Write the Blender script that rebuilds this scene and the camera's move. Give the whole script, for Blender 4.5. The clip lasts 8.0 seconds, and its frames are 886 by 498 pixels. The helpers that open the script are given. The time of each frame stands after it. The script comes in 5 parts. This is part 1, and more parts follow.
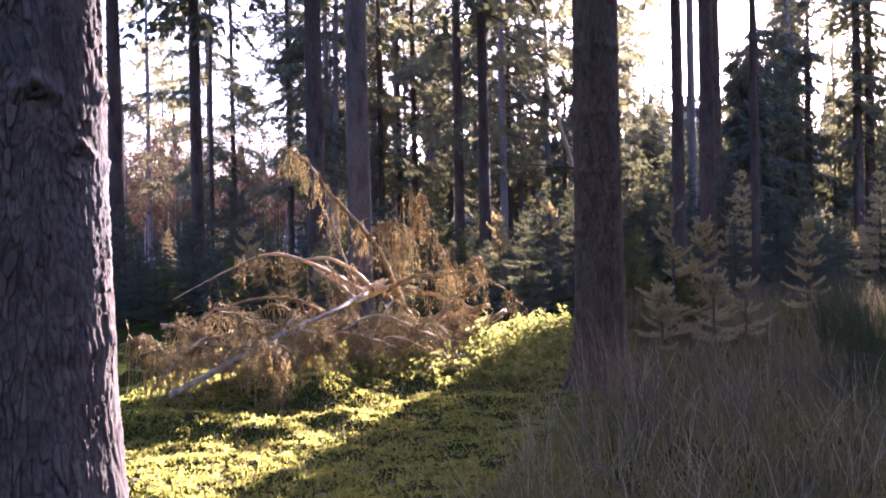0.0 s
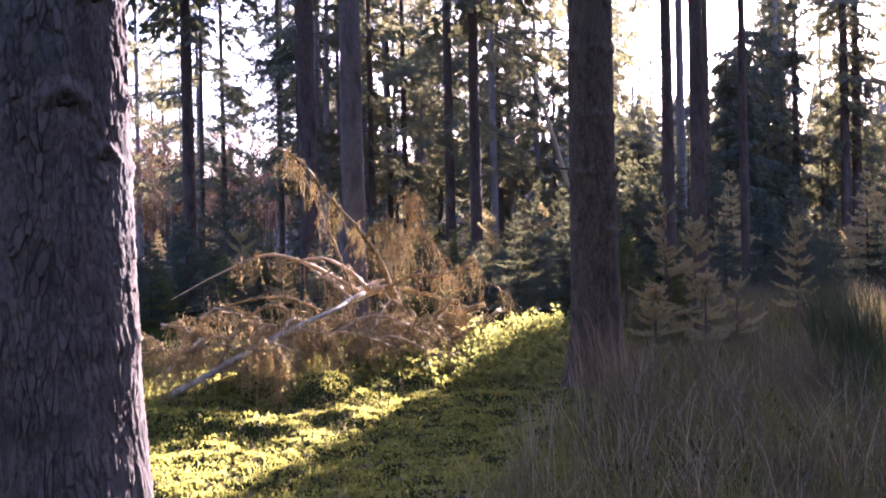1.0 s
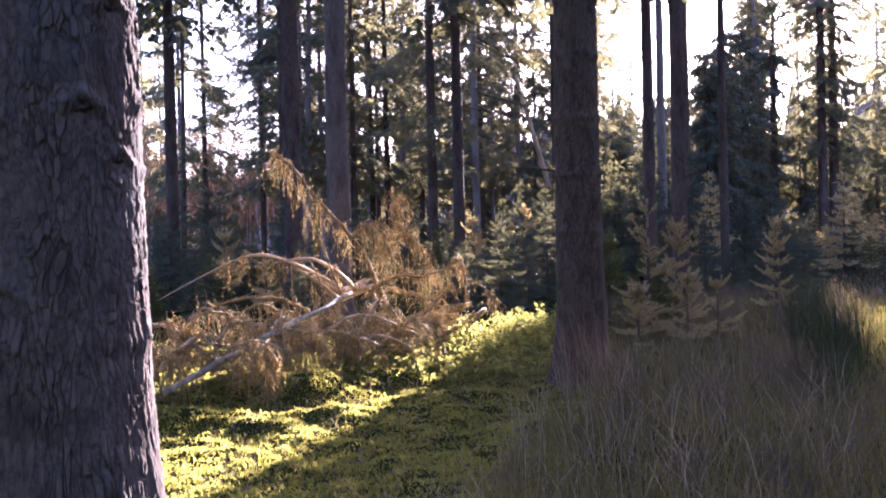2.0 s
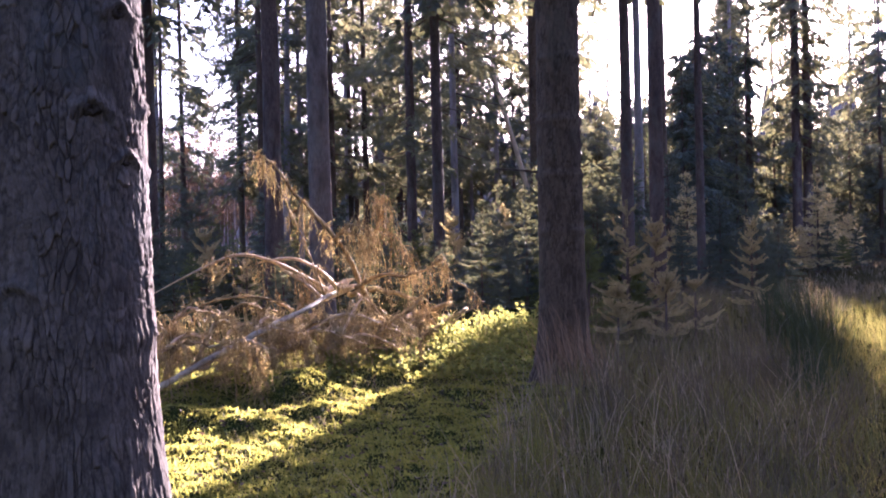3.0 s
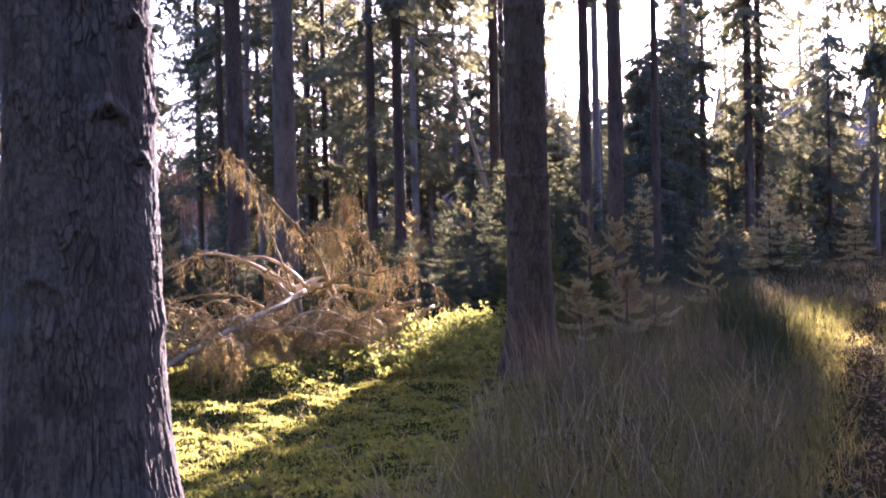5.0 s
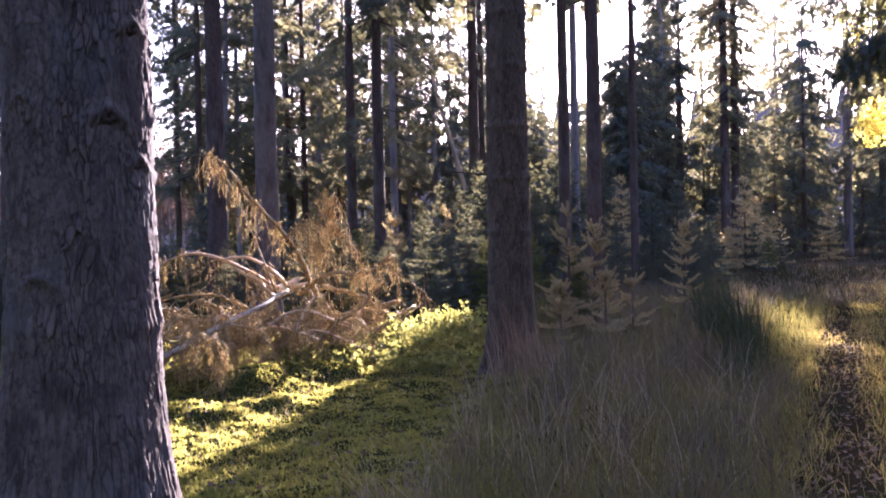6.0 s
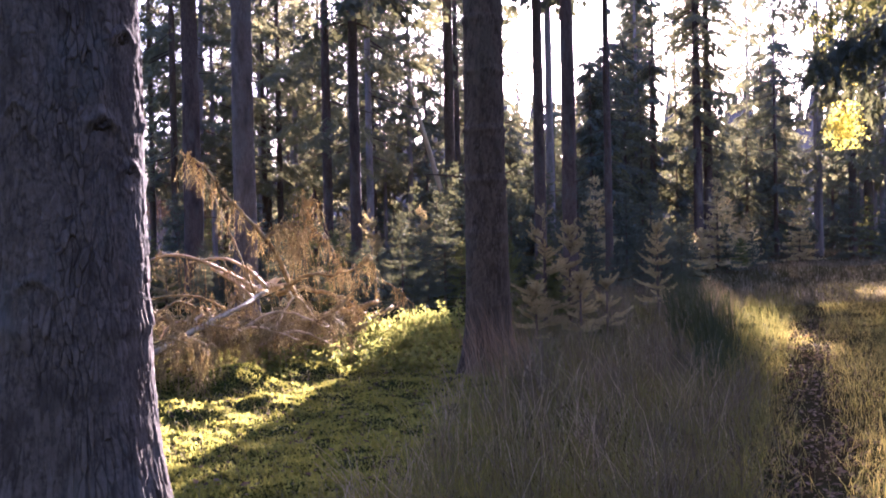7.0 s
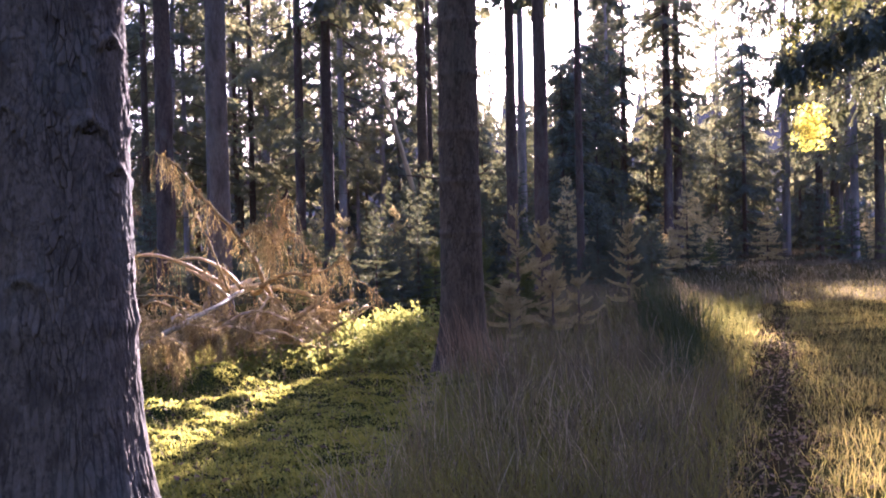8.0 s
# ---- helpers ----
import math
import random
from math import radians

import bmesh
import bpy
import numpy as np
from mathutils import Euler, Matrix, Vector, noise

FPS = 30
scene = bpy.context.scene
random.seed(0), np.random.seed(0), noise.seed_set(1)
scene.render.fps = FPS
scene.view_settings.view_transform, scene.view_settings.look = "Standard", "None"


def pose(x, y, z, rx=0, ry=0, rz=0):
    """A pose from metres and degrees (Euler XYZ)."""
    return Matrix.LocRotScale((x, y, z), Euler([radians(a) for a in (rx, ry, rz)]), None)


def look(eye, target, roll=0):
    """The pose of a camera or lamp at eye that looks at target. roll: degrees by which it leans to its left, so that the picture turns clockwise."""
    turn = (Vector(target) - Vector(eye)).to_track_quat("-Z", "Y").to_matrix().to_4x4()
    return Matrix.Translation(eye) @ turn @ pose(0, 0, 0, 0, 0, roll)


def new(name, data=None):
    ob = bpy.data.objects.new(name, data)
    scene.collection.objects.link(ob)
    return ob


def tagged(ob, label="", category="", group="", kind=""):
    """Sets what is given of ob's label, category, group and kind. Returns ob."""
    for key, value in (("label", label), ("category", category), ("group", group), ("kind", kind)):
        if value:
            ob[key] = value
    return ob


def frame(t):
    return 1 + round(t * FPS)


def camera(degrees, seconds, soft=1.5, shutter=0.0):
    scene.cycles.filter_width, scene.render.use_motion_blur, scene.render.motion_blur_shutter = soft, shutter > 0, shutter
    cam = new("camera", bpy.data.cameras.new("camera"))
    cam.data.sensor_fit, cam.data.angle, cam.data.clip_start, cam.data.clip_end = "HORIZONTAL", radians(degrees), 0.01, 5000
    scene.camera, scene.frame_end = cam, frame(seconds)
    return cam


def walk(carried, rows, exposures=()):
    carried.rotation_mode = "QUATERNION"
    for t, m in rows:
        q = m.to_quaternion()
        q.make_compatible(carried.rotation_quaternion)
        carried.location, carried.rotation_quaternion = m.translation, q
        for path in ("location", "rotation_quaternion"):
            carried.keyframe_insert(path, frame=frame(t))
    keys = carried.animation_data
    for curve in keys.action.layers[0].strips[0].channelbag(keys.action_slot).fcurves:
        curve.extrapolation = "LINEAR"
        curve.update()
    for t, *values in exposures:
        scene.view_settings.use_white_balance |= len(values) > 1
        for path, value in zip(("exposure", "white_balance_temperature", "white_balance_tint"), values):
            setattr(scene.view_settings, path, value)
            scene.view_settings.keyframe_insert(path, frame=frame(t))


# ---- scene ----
# ---- camera ----
cam = camera(50, 8.0, 1.9)
PATH = [
    (0, look((0.000, 0.000, 1.293), (0.000, 2.000, 1.279), -1.2)),
    (0.5, look((-0.044, -0.048, 1.295), (-0.035, 1.951, 1.281), -1.3)),
    (1, look((-0.078, -0.116, 1.296), (-0.054, 1.884, 1.282), -1.3)),
    (1.5, look((-0.111, -0.185, 1.295), (-0.068, 1.815, 1.281), -1.3)),
    (3, look((-0.211, -0.373, 1.295), (-0.098, 1.623, 1.280), -1.35)),
    (3.5, look((-0.248, -0.434, 1.291), (-0.112, 1.561, 1.275), -1.3)),
    (4, look((-0.285, -0.495, 1.288), (-0.127, 1.498, 1.273), -1.3)),
    (4.5, look((-0.320, -0.556, 1.285), (-0.139, 1.436, 1.269), -1.3)),
    (6, look((-0.405, -0.736, 1.288), (-0.155, 1.248, 1.271), -1.2)),
    (6.5, look((-0.428, -0.801, 1.293), (-0.153, 1.180, 1.276), -1.2)),
    (7, look((-0.451, -0.863, 1.297), (-0.149, 1.114, 1.280), -1.2)),
    (7.5, look((-0.471, -0.927, 1.300), (-0.142, 1.045, 1.282), -1.2)),
    (8, look((-0.496, -0.983, 1.302), (-0.136, 0.984, 1.283), -1.2)),
]
walk(cam, PATH, [(0, 3.74, 4950, 50), (8, 3.74, 4950, 50)])

# ---- world and sun ----
AZ, EL = radians(20.3), radians(13)
world = bpy.data.worlds.new("world")
scene.world = world
world.use_nodes = True
wn = world.node_tree
sky = wn.nodes.new("ShaderNodeTexSky")
sky.sky_type, sky.sun_disc = 'NISHITA', False
sky.sun_elevation, sky.sun_rotation = EL, AZ
sky.air_density, sky.dust_density = 1.0, 2.0
wn.links.new(sky.outputs[0], wn.nodes["Background"].inputs[0])
wn.nodes["Background"].inputs[1].default_value = 0.06
sun_data = bpy.data.lights.new("sun", 'SUN')
sun_data.energy, sun_data.angle, sun_data.color = 5.0, radians(0.5), (1.0, 0.85, 0.55)
sun = new("sun", sun_data)
SUN_DIR = Vector((math.sin(AZ) * math.cos(EL), math.cos(AZ) * math.cos(EL), math.sin(EL)))
sun.matrix_world = look(SUN_DIR * 60, (0, 0, 0))

# ---- materials ----
def nodes_of(name):
    m = bpy.data.materials.new(name)
    m.use_nodes = True
    nt = m.node_tree
    return m, nt, nt.nodes["Principled BSDF"]


def add(nt, kind, **values):
    n = nt.nodes.new(kind)
    for k, v in values.items():
        n.inputs[k].default_value = v
    return n


def blend(nt, fac, c1, c2):
    """A colour between two colours or sockets."""
    n = nt.nodes.new("ShaderNodeMix")
    n.data_type = 'RGBA'
    for i, c in ((6, c1), (7, c2)):
        if isinstance(c, tuple):
            n.inputs[i].default_value = (*c, 1)
        else:
            nt.links.new(c, n.inputs[i])
    nt.links.new(fac, n.inputs[0])
    return n.outputs[2]


def ramp(nt, fac, lo, hi):
    n = nt.nodes.new("ShaderNodeMapRange")
    n.inputs[1].default_value, n.inputs[2].default_value = lo, hi
    nt.links.new(fac, n.inputs[0])
    return n.outputs[0]


def coords(nt, scale):
    tc = nt.nodes.new("ShaderNodeTexCoord")
    mp = nt.nodes.new("ShaderNodeMapping")
    mp.inputs["Scale"].default_value = scale
    nt.links.new(tc.outputs["Object"], mp.inputs[0])
    return mp.outputs[0]


def noise_tex(nt, vec, scale, detail=5.0, rough=0.6):
    n = nt.nodes.new("ShaderNodeTexNoise")
    n.inputs["Scale"].default_value, n.inputs["Detail"].default_value, n.inputs["Roughness"].default_value = scale, detail, rough
    nt.links.new(vec, n.inputs["Vector"])
    return n.outputs[0]


def bump(nt, bsdf, height, strength, dist):
    b = nt.nodes.new("ShaderNodeBump")
    b.inputs["Strength"].default_value, b.inputs["Distance"].default_value = strength, dist
    nt.links.new(height, b.inputs["Height"])
    nt.links.new(b.outputs[0], bsdf.inputs["Normal"])


def bark_material(name, dark, light, lichen, stretch=0.3, fine=60, rough=0.95, gloss=0.04, plates=False):
    m, nt, b = nodes_of(name)
    v = coords(nt, (1, 1, stretch))
    n1 = noise_tex(nt, v, fine)
    n2 = noise_tex(nt, v, fine / 8)
    n3 = noise_tex(nt, coords(nt, (1, 1, 0.5)), 3.5, 3)
    c = blend(nt, ramp(nt, n1, 0.3, 0.7), dark, light)
    c = blend(nt, ramp(nt, n2, 0.5, 0.75), c, tuple(x * 0.55 for x in dark))
    c = blend(nt, ramp(nt, n3, 0.52, 0.75), c, lichen)
    if plates:
        # each plate of bark with a tint of its own, dark in the cracks
        seam, tint = (nt.nodes.new("ShaderNodeAttribute") for _ in range(2))
        seam.attribute_name, tint.attribute_name = "seam", "tint"
        c = blend(nt, ramp(nt, tint.outputs["Fac"], 0.0, 2.6), c, tuple(x * 1.3 for x in light))
        c = blend(nt, ramp(nt, seam.outputs["Fac"], 0.0, 1.5), c, tuple(x * 0.35 for x in dark))
    nt.links.new(c, b.inputs["Base Color"])
    b.inputs["Roughness"].default_value = rough
    b.inputs["Specular IOR Level"].default_value = gloss
    bump(nt, b, n1, 0.8, 0.006)
    return m


def leaf_material(name, c1, c2, glow, share, rough=0.75, patch=None, size=2.0, skew=1.0):
    """Thin leaves and needles: part of the light goes through them. A tint of its own for each."""
    m, nt, b = nodes_of(name)
    geo = nt.nodes.new("ShaderNodeNewGeometry")
    pick = nt.nodes.new("ShaderNodeMath")
    pick.operation = 'POWER'
    pick.inputs[1].default_value = skew
    nt.links.new(geo.outputs["Random Per Island"], pick.inputs[0])
    c = blend(nt, pick.outputs[0], c1, c2)
    if patch:
        # patches of another growth, at two sizes
        v = coords(nt, (1, 1, 0.25))
        c = blend(nt, ramp(nt, noise_tex(nt, v, size, 4.0, 0.7), 0.42, 0.62), c, patch)
        c = blend(nt, ramp(nt, noise_tex(nt, v, size * 6, 2.0), 0.55, 0.75), c, tuple(0.6 * x for x in c1))
    nt.links.new(c, b.inputs["Base Color"])
    b.inputs["Roughness"].default_value = rough
    b.inputs["Specular IOR Level"].default_value = 0.15
    t = nt.nodes.new("ShaderNodeBsdfTranslucent")
    nt.links.new(blend(nt, geo.outputs["Random Per Island"], glow, tuple(x * 0.7 for x in glow)), t.inputs[0])
    mix = nt.nodes.new("ShaderNodeMixShader")
    mix.inputs[0].default_value = share
    nt.links.new(b.outputs[0], mix.inputs[1])
    nt.links.new(t.outputs[0], mix.inputs[2])
    nt.links.new(mix.outputs[0], nt.nodes["Material Output"].inputs[0])
    return m


BARK_NEAR = bark_material("spruce_bark_near", (0.055, 0.042, 0.034), (0.150, 0.120, 0.098), (0.10, 0.10, 0.095), 0.6, 70, plates=True)
KNOT = bark_material("knot_scar", (0.030, 0.022, 0.018), (0.10, 0.078, 0.064), (0.06, 0.055, 0.05), 1.0, 50)
BARK = bark_material("spruce_bark", (0.06, 0.04, 0.032), (0.14, 0.10, 0.08), (0.12, 0.11, 0.09), 0.3, 40)
BARK_BROWN = bark_material("brown_bark", (0.056, 0.038, 0.026), (0.140, 0.100, 0.070), (0.10, 0.086, 0.060), 0.5, 40)
BARK_RINGED = bark_material("ringed_brown_bark", (0.064, 0.044, 0.029), (0.142, 0.102, 0.069), (0.105, 0.088, 0.060), 0.5, 60, plates=True)
BARK_PALE = bark_material("pale_spruce_bark", (0.085, 0.066, 0.055), (0.19, 0.152, 0.128), (0.14, 0.125, 0.105), 0.3, 40)
# paler than the other barks: distance haze put into the colour
BARK_GREY_HAZE = bark_material("grey_haze_bark", (0.15, 0.125, 0.115), (0.29, 0.25, 0.235), (0.22, 0.21, 0.19), 0.3, 40)
BIRCH = bark_material("birch_bark", (0.30, 0.22, 0.19), (0.5, 0.42, 0.38), (0.2, 0.15, 0.13), 1.5, 12)
DEADWOOD = bark_material("dead_wood", (0.085, 0.052, 0.021), (0.44, 0.31, 0.13), (0.35, 0.26, 0.12), 0.6, 45, 0.8, 0.1)
PALEWOOD = bark_material("pale_barkless_wood", (0.34, 0.23, 0.12), (0.62, 0.46, 0.27), (0.42, 0.32, 0.19), 0.4, 30, 0.65, 0.3)
PATCHY_WOOD = bark_material("patchy_bleached_limb", (0.13, 0.09, 0.055), (0.62, 0.50, 0.32), (0.20, 0.15, 0.10), 0.8, 16, 0.7, 0.1)
BARE_WOOD = bark_material("smooth_bleached_wood", (0.50, 0.38, 0.22), (0.76, 0.64, 0.44), (0.5, 0.4, 0.26), 0.4, 30, 0.5, 0.4)
# lightened towards blue, with distance haze put into the colour
NEEDLE = leaf_material("spruce_needles", (0.040, 0.058, 0.048), (0.10, 0.12, 0.095), (0.26, 0.24, 0.09), 0.2)
NEEDLE_YOUNG = leaf_material("young_spruce_needles", (0.045, 0.07, 0.028), (0.14, 0.15, 0.055), (0.38, 0.34, 0.09), 0.25)
# golden sunlight is put into the colour, as the nearest saplings stand in shade
NEEDLE_GOLD = leaf_material("sun_golden_needles", (0.17, 0.14, 0.065), (0.62, 0.48, 0.27), (0.68, 0.52, 0.20), 0.4)
NEEDLE_LIGHT = leaf_material("backlit_needles", (0.03, 0.042, 0.034), (0.085, 0.095, 0.07), (0.48, 0.43, 0.18), 0.31)
NEEDLE_DRY = leaf_material("dry_needles", (0.11, 0.072, 0.025), (0.64, 0.47, 0.18), (0.92, 0.68, 0.23), 0.45)
GRASS_DRY = leaf_material("dry_grass", (0.018, 0.014, 0.010), (0.42, 0.335, 0.24), (0.40, 0.30, 0.16), 0.2, patch=(0.026, 0.029, 0.015), size=1.6, skew=3.0)
STALK = leaf_material("pale_dry_stalks", (0.07, 0.05, 0.034), (0.46, 0.35, 0.235), (0.5, 0.36, 0.18), 0.22, skew=1.5)
GRASS_GOLD = leaf_material("golden_grass", (0.034, 0.028, 0.016), (0.17, 0.135, 0.075), (0.80, 0.58, 0.13), 0.40, patch=(0.045, 0.048, 0.022), size=1.8)
GRASS_RED = leaf_material("reddish_grass", (0.12, 0.068, 0.04), (0.46, 0.30, 0.19), (0.45, 0.27, 0.13), 0.28)
GRASS_GREEN = leaf_material("olive_grass", (0.014, 0.020, 0.009), (0.095, 0.098, 0.040), (0.44, 0.38, 0.08), 0.28, patch=(0.06, 0.046, 0.028), size=2.2, skew=1.8)
RUSH = leaf_material("dark_rush", (0.018, 0.030, 0.014), (0.055, 0.066, 0.028), (0.16, 0.17, 0.05), 0.12)
MOSS = leaf_material("moss", (0.007, 0.011, 0.002), (0.028, 0.035, 0.005), (0.82, 0.74, 0.12), 0.31, patch=(0.014, 0.013, 0.005), size=2.4, skew=1.4)
SHRUB_LEAF = leaf_material("bilberry_leaves", (0.012, 0.022, 0.007), (0.036, 0.048, 0.014), (0.70, 0.66, 0.13), 0.31)
YELLOW_LEAF = leaf_material("yellow_autumn_leaves", (0.30, 0.25, 0.04), (0.45, 0.36, 0.06), (0.9, 0.76, 0.10), 0.65)
LITTER = leaf_material("fallen_leaves", (0.05, 0.032, 0.020), (0.20, 0.135, 0.085), (0.3, 0.17, 0.07), 0.2, 0.95)


def ground_material():
    m, nt, b = nodes_of("forest_floor")
    at = nt.nodes.new("ShaderNodeAttribute")
    at.attribute_name = "bare"
    v = coords(nt, (1, 1, 1))
    fine, mid, wide = noise_tex(nt, v, 90), noise_tex(nt, v, 9), noise_tex(nt, v, 1.3)
    moss = blend(nt, ramp(nt, fine, 0.3, 0.7), (0.016, 0.022, 0.005), (0.046, 0.054, 0.012))
    moss = blend(nt, ramp(nt, mid, 0.52, 0.7), moss, (0.035, 0.027, 0.013))
    soil = blend(nt, ramp(nt, fine, 0.3, 0.7), (0.018, 0.012, 0.006), (0.058, 0.040, 0.018))
    soil = blend(nt, ramp(nt, wide, 0.45, 0.65), soil, (0.034, 0.030, 0.012))
    nt.links.new(blend(nt, at.outputs["Fac"], moss, soil), b.inputs["Base Color"])
    b.inputs["Roughness"].default_value = 1.0
    b.inputs["Specular IOR Level"].default_value = 0.0
    bump(nt, b, fine, 0.9, 0.015)
    return m


GROUND = ground_material()


# ---- mesh helpers ----
def mesh(name, verts, faces, material, smooth=False):
    me = bpy.data.meshes.new(name)
    me.from_pydata(np.asarray(verts, float).tolist(), [], faces if isinstance(faces, list) else np.asarray(faces).tolist())
    me.materials.append(material)
    if smooth:
        me.shade_smooth()
    me.update()
    return me


def part(name, me, parent=None, label=""):
    ob = new(name, me)
    ob.parent = parent
    return tagged(ob, label)


def thing(name, place, label, category, group="", turn=0.0, size=1.0):
    ob = new(name)
    ob.empty_display_size = 0.1
    ob.matrix_basis = Matrix.Translation(place) @ Matrix.Rotation(turn, 4, 'Z') @ Matrix.Scale(size, 4)
    return tagged(ob, label, category, group)


class Bag:
    """Collects vertices and faces of one mesh."""
    def __init__(self):
        self.v, self.f, self.n = [], [], 0

    def put(self, verts, faces):
        verts = np.asarray(verts, float).reshape(-1, 3)
        self.v.append(verts)
        self.f += (np.asarray(faces) + self.n).tolist()
        self.n += len(verts)

    def mesh(self, name, material, smooth=False):
        return mesh(name, np.concatenate(self.v), self.f, material, smooth)


def curve_points(pts, n):
    """n points on a smooth line through the given ones."""
    pts = np.asarray(pts, float)
    if len(pts) == 2:
        return pts[0] + (pts[1] - pts[0]) * np.linspace(0, 1, n)[:, None]
    p = np.vstack([2 * pts[0] - pts[1], pts, 2 * pts[-1] - pts[-2]])
    out = []
    for s in np.linspace(0, len(pts) - 1.0001, n):
        i, t = int(s), s - int(s)
        a, b, c, d = p[i:i + 4]
        out.append(0.5 * (2 * b + (c - a) * t + (2 * a - 5 * b + 4 * c - d) * t * t + (3 * b - a - 3 * c + d) * t ** 3))
    return np.array(out)


def tube(bag, pts, r0, r1, seg=7, rough=0.0, rng=None, cap=True):
    pts = np.asarray(pts, float)
    n = len(pts)
    tan = np.gradient(pts, axis=0)
    tan /= np.linalg.norm(tan, axis=1)[:, None] + 1e-9
    ref = np.where(np.abs(tan[:, 2:3]) > 0.9, [[1.0, 0, 0]], [[0, 0, 1.0]])
    a = np.cross(tan, ref)
    a /= np.linalg.norm(a, axis=1)[:, None] + 1e-9
    b = np.cross(tan, a)
    r = np.linspace(r0, r1, n)[:, None]
    th = np.linspace(0, 2 * np.pi, seg, endpoint=False)
    rr = r * (1 + (rng.uniform(-rough, rough, (n, seg)) if rough else 0))
    v = pts[:, None] + rr[..., None] * (np.cos(th)[None, :, None] * a[:, None] + np.sin(th)[None, :, None] * b[:, None])
    i = np.arange(n - 1)[:, None] * seg
    j = np.arange(seg)[None]
    k = (j + 1) % seg
    f = np.stack([i + j, i + k, i + seg + k, i + seg + j], -1).reshape(-1, 4).tolist()
    if cap:
        f += [list(range(seg))[::-1], [(n - 1) * seg + q for q in range(seg)]]
    start = bag.n
    bag.v.append(v.reshape(-1, 3))
    bag.f += [[q + start for q in face] for face in f]
    bag.n += n * seg


def needles(bag, pts, per_metre, length, width, rng, forward=0.7, droop=0.0):
    """Single needles all round a twig."""
    pts = np.asarray(pts, float)
    seg = np.diff(pts, axis=0)
    ln = np.linalg.norm(seg, axis=1)
    n = max(3, int(ln.sum() * per_metre))
    i = rng.choice(len(seg), n, p=ln / ln.sum())
    o = pts[i] + seg[i] * rng.random(n)[:, None]
    t = seg[i] / ln[i][:, None]
    rad = rng.normal(size=(n, 3))
    rad -= t * (rad * t).sum(1)[:, None]
    rad /= np.linalg.norm(rad, axis=1)[:, None] + 1e-9
    d = t * forward + rad
    d[:, 2] -= droop
    d /= np.linalg.norm(d, axis=1)[:, None]
    w = np.cross(d, rng.normal(size=(n, 3)))
    w /= np.linalg.norm(w, axis=1)[:, None] + 1e-9
    L = length * rng.uniform(0.6, 1.2, n)[:, None]
    v = np.stack([o - w * width / 2, o + w * width / 2, o + d * L], 1)
    bag.put(v, np.arange(3 * n).reshape(-1, 3))


def leaves(bag, o, d, up, length, width):
    """Diamond-shaped leaves from arrays of places, ways and normals."""
    w = np.cross(d, up)
    w /= np.linalg.norm(w, axis=1)[:, None] + 1e-9
    L = np.asarray(length).reshape(-1, 1)
    W = np.asarray(width).reshape(-1, 1)
    m = o + d * L * 0.45
    v = np.stack([o, m + w * W / 2, o + d * L, m - w * W / 2], 1)
    bag.put(v, np.arange(4 * len(o)).reshape(-1, 4))


def unit(v):
    return v / (np.linalg.norm(v, axis=-1, keepdims=True) + 1e-9)


# ---- the lie of the land ----
def smooth(a, b, x):
    t = np.clip((x - a) / (b - a), 0, 1)
    return t * t * (3 - 2 * t)


def waves(x, y, seed, scale):
    """Cheap smooth noise from sines, about -1 to 1."""
    r = np.random.default_rng(seed)
    z = 0
    for _ in range(7):
        a, p, k = r.uniform(0, 2 * np.pi), r.uniform(0, 2 * np.pi), r.uniform(0.6, 1.6) / scale
        z = z + np.sin(k * 2 * np.pi * (x * np.cos(a) + y * np.sin(a)) + p)
    return z / 4.5


def path_x(y):
    """The middle of the track."""
    return 0.12 + 0.57 * y


def bare(x, y):
    """How bare of moss the ground is: the track, and the shady floor further back."""
    w = 0.08 + 0.008 * np.maximum(y, 0)
    track = 1 - smooth(w, w + 0.4, np.abs(x - path_x(y) + 0.15 * waves(x, y, 5, 2.0)))
    meadow = 0.65 * smooth(0.0, 0.8, x - np.where(y < 7.2, 0.33 + 0.33 * (y - 4.6), 1.25 + 0.16 * (y - 7.2)))
    track = np.maximum(track, meadow)
    back = smooth(13, 22, y) * 0.7
    return np.clip(np.maximum(track, back) + 0.15 * waves(x, y, 6, 1.1), 0, 1)


MOUNDS = ((-1.05, 7.75, 0.36, 0.42, 0.24), (-1.25, 6.55, 0.30, 0.26, 0.09), (-1.95, 6.75, 0.55, 0.35, 0.13), (-0.45, 8.7, 0.35, 0.3, 0.10), (-0.9, 6.9, 0.3, 0.2, 0.05), (0.1, 7.3, 0.5, 0.3, 0.06), (0.55, 5.9, 0.5, 0.3, 0.05))


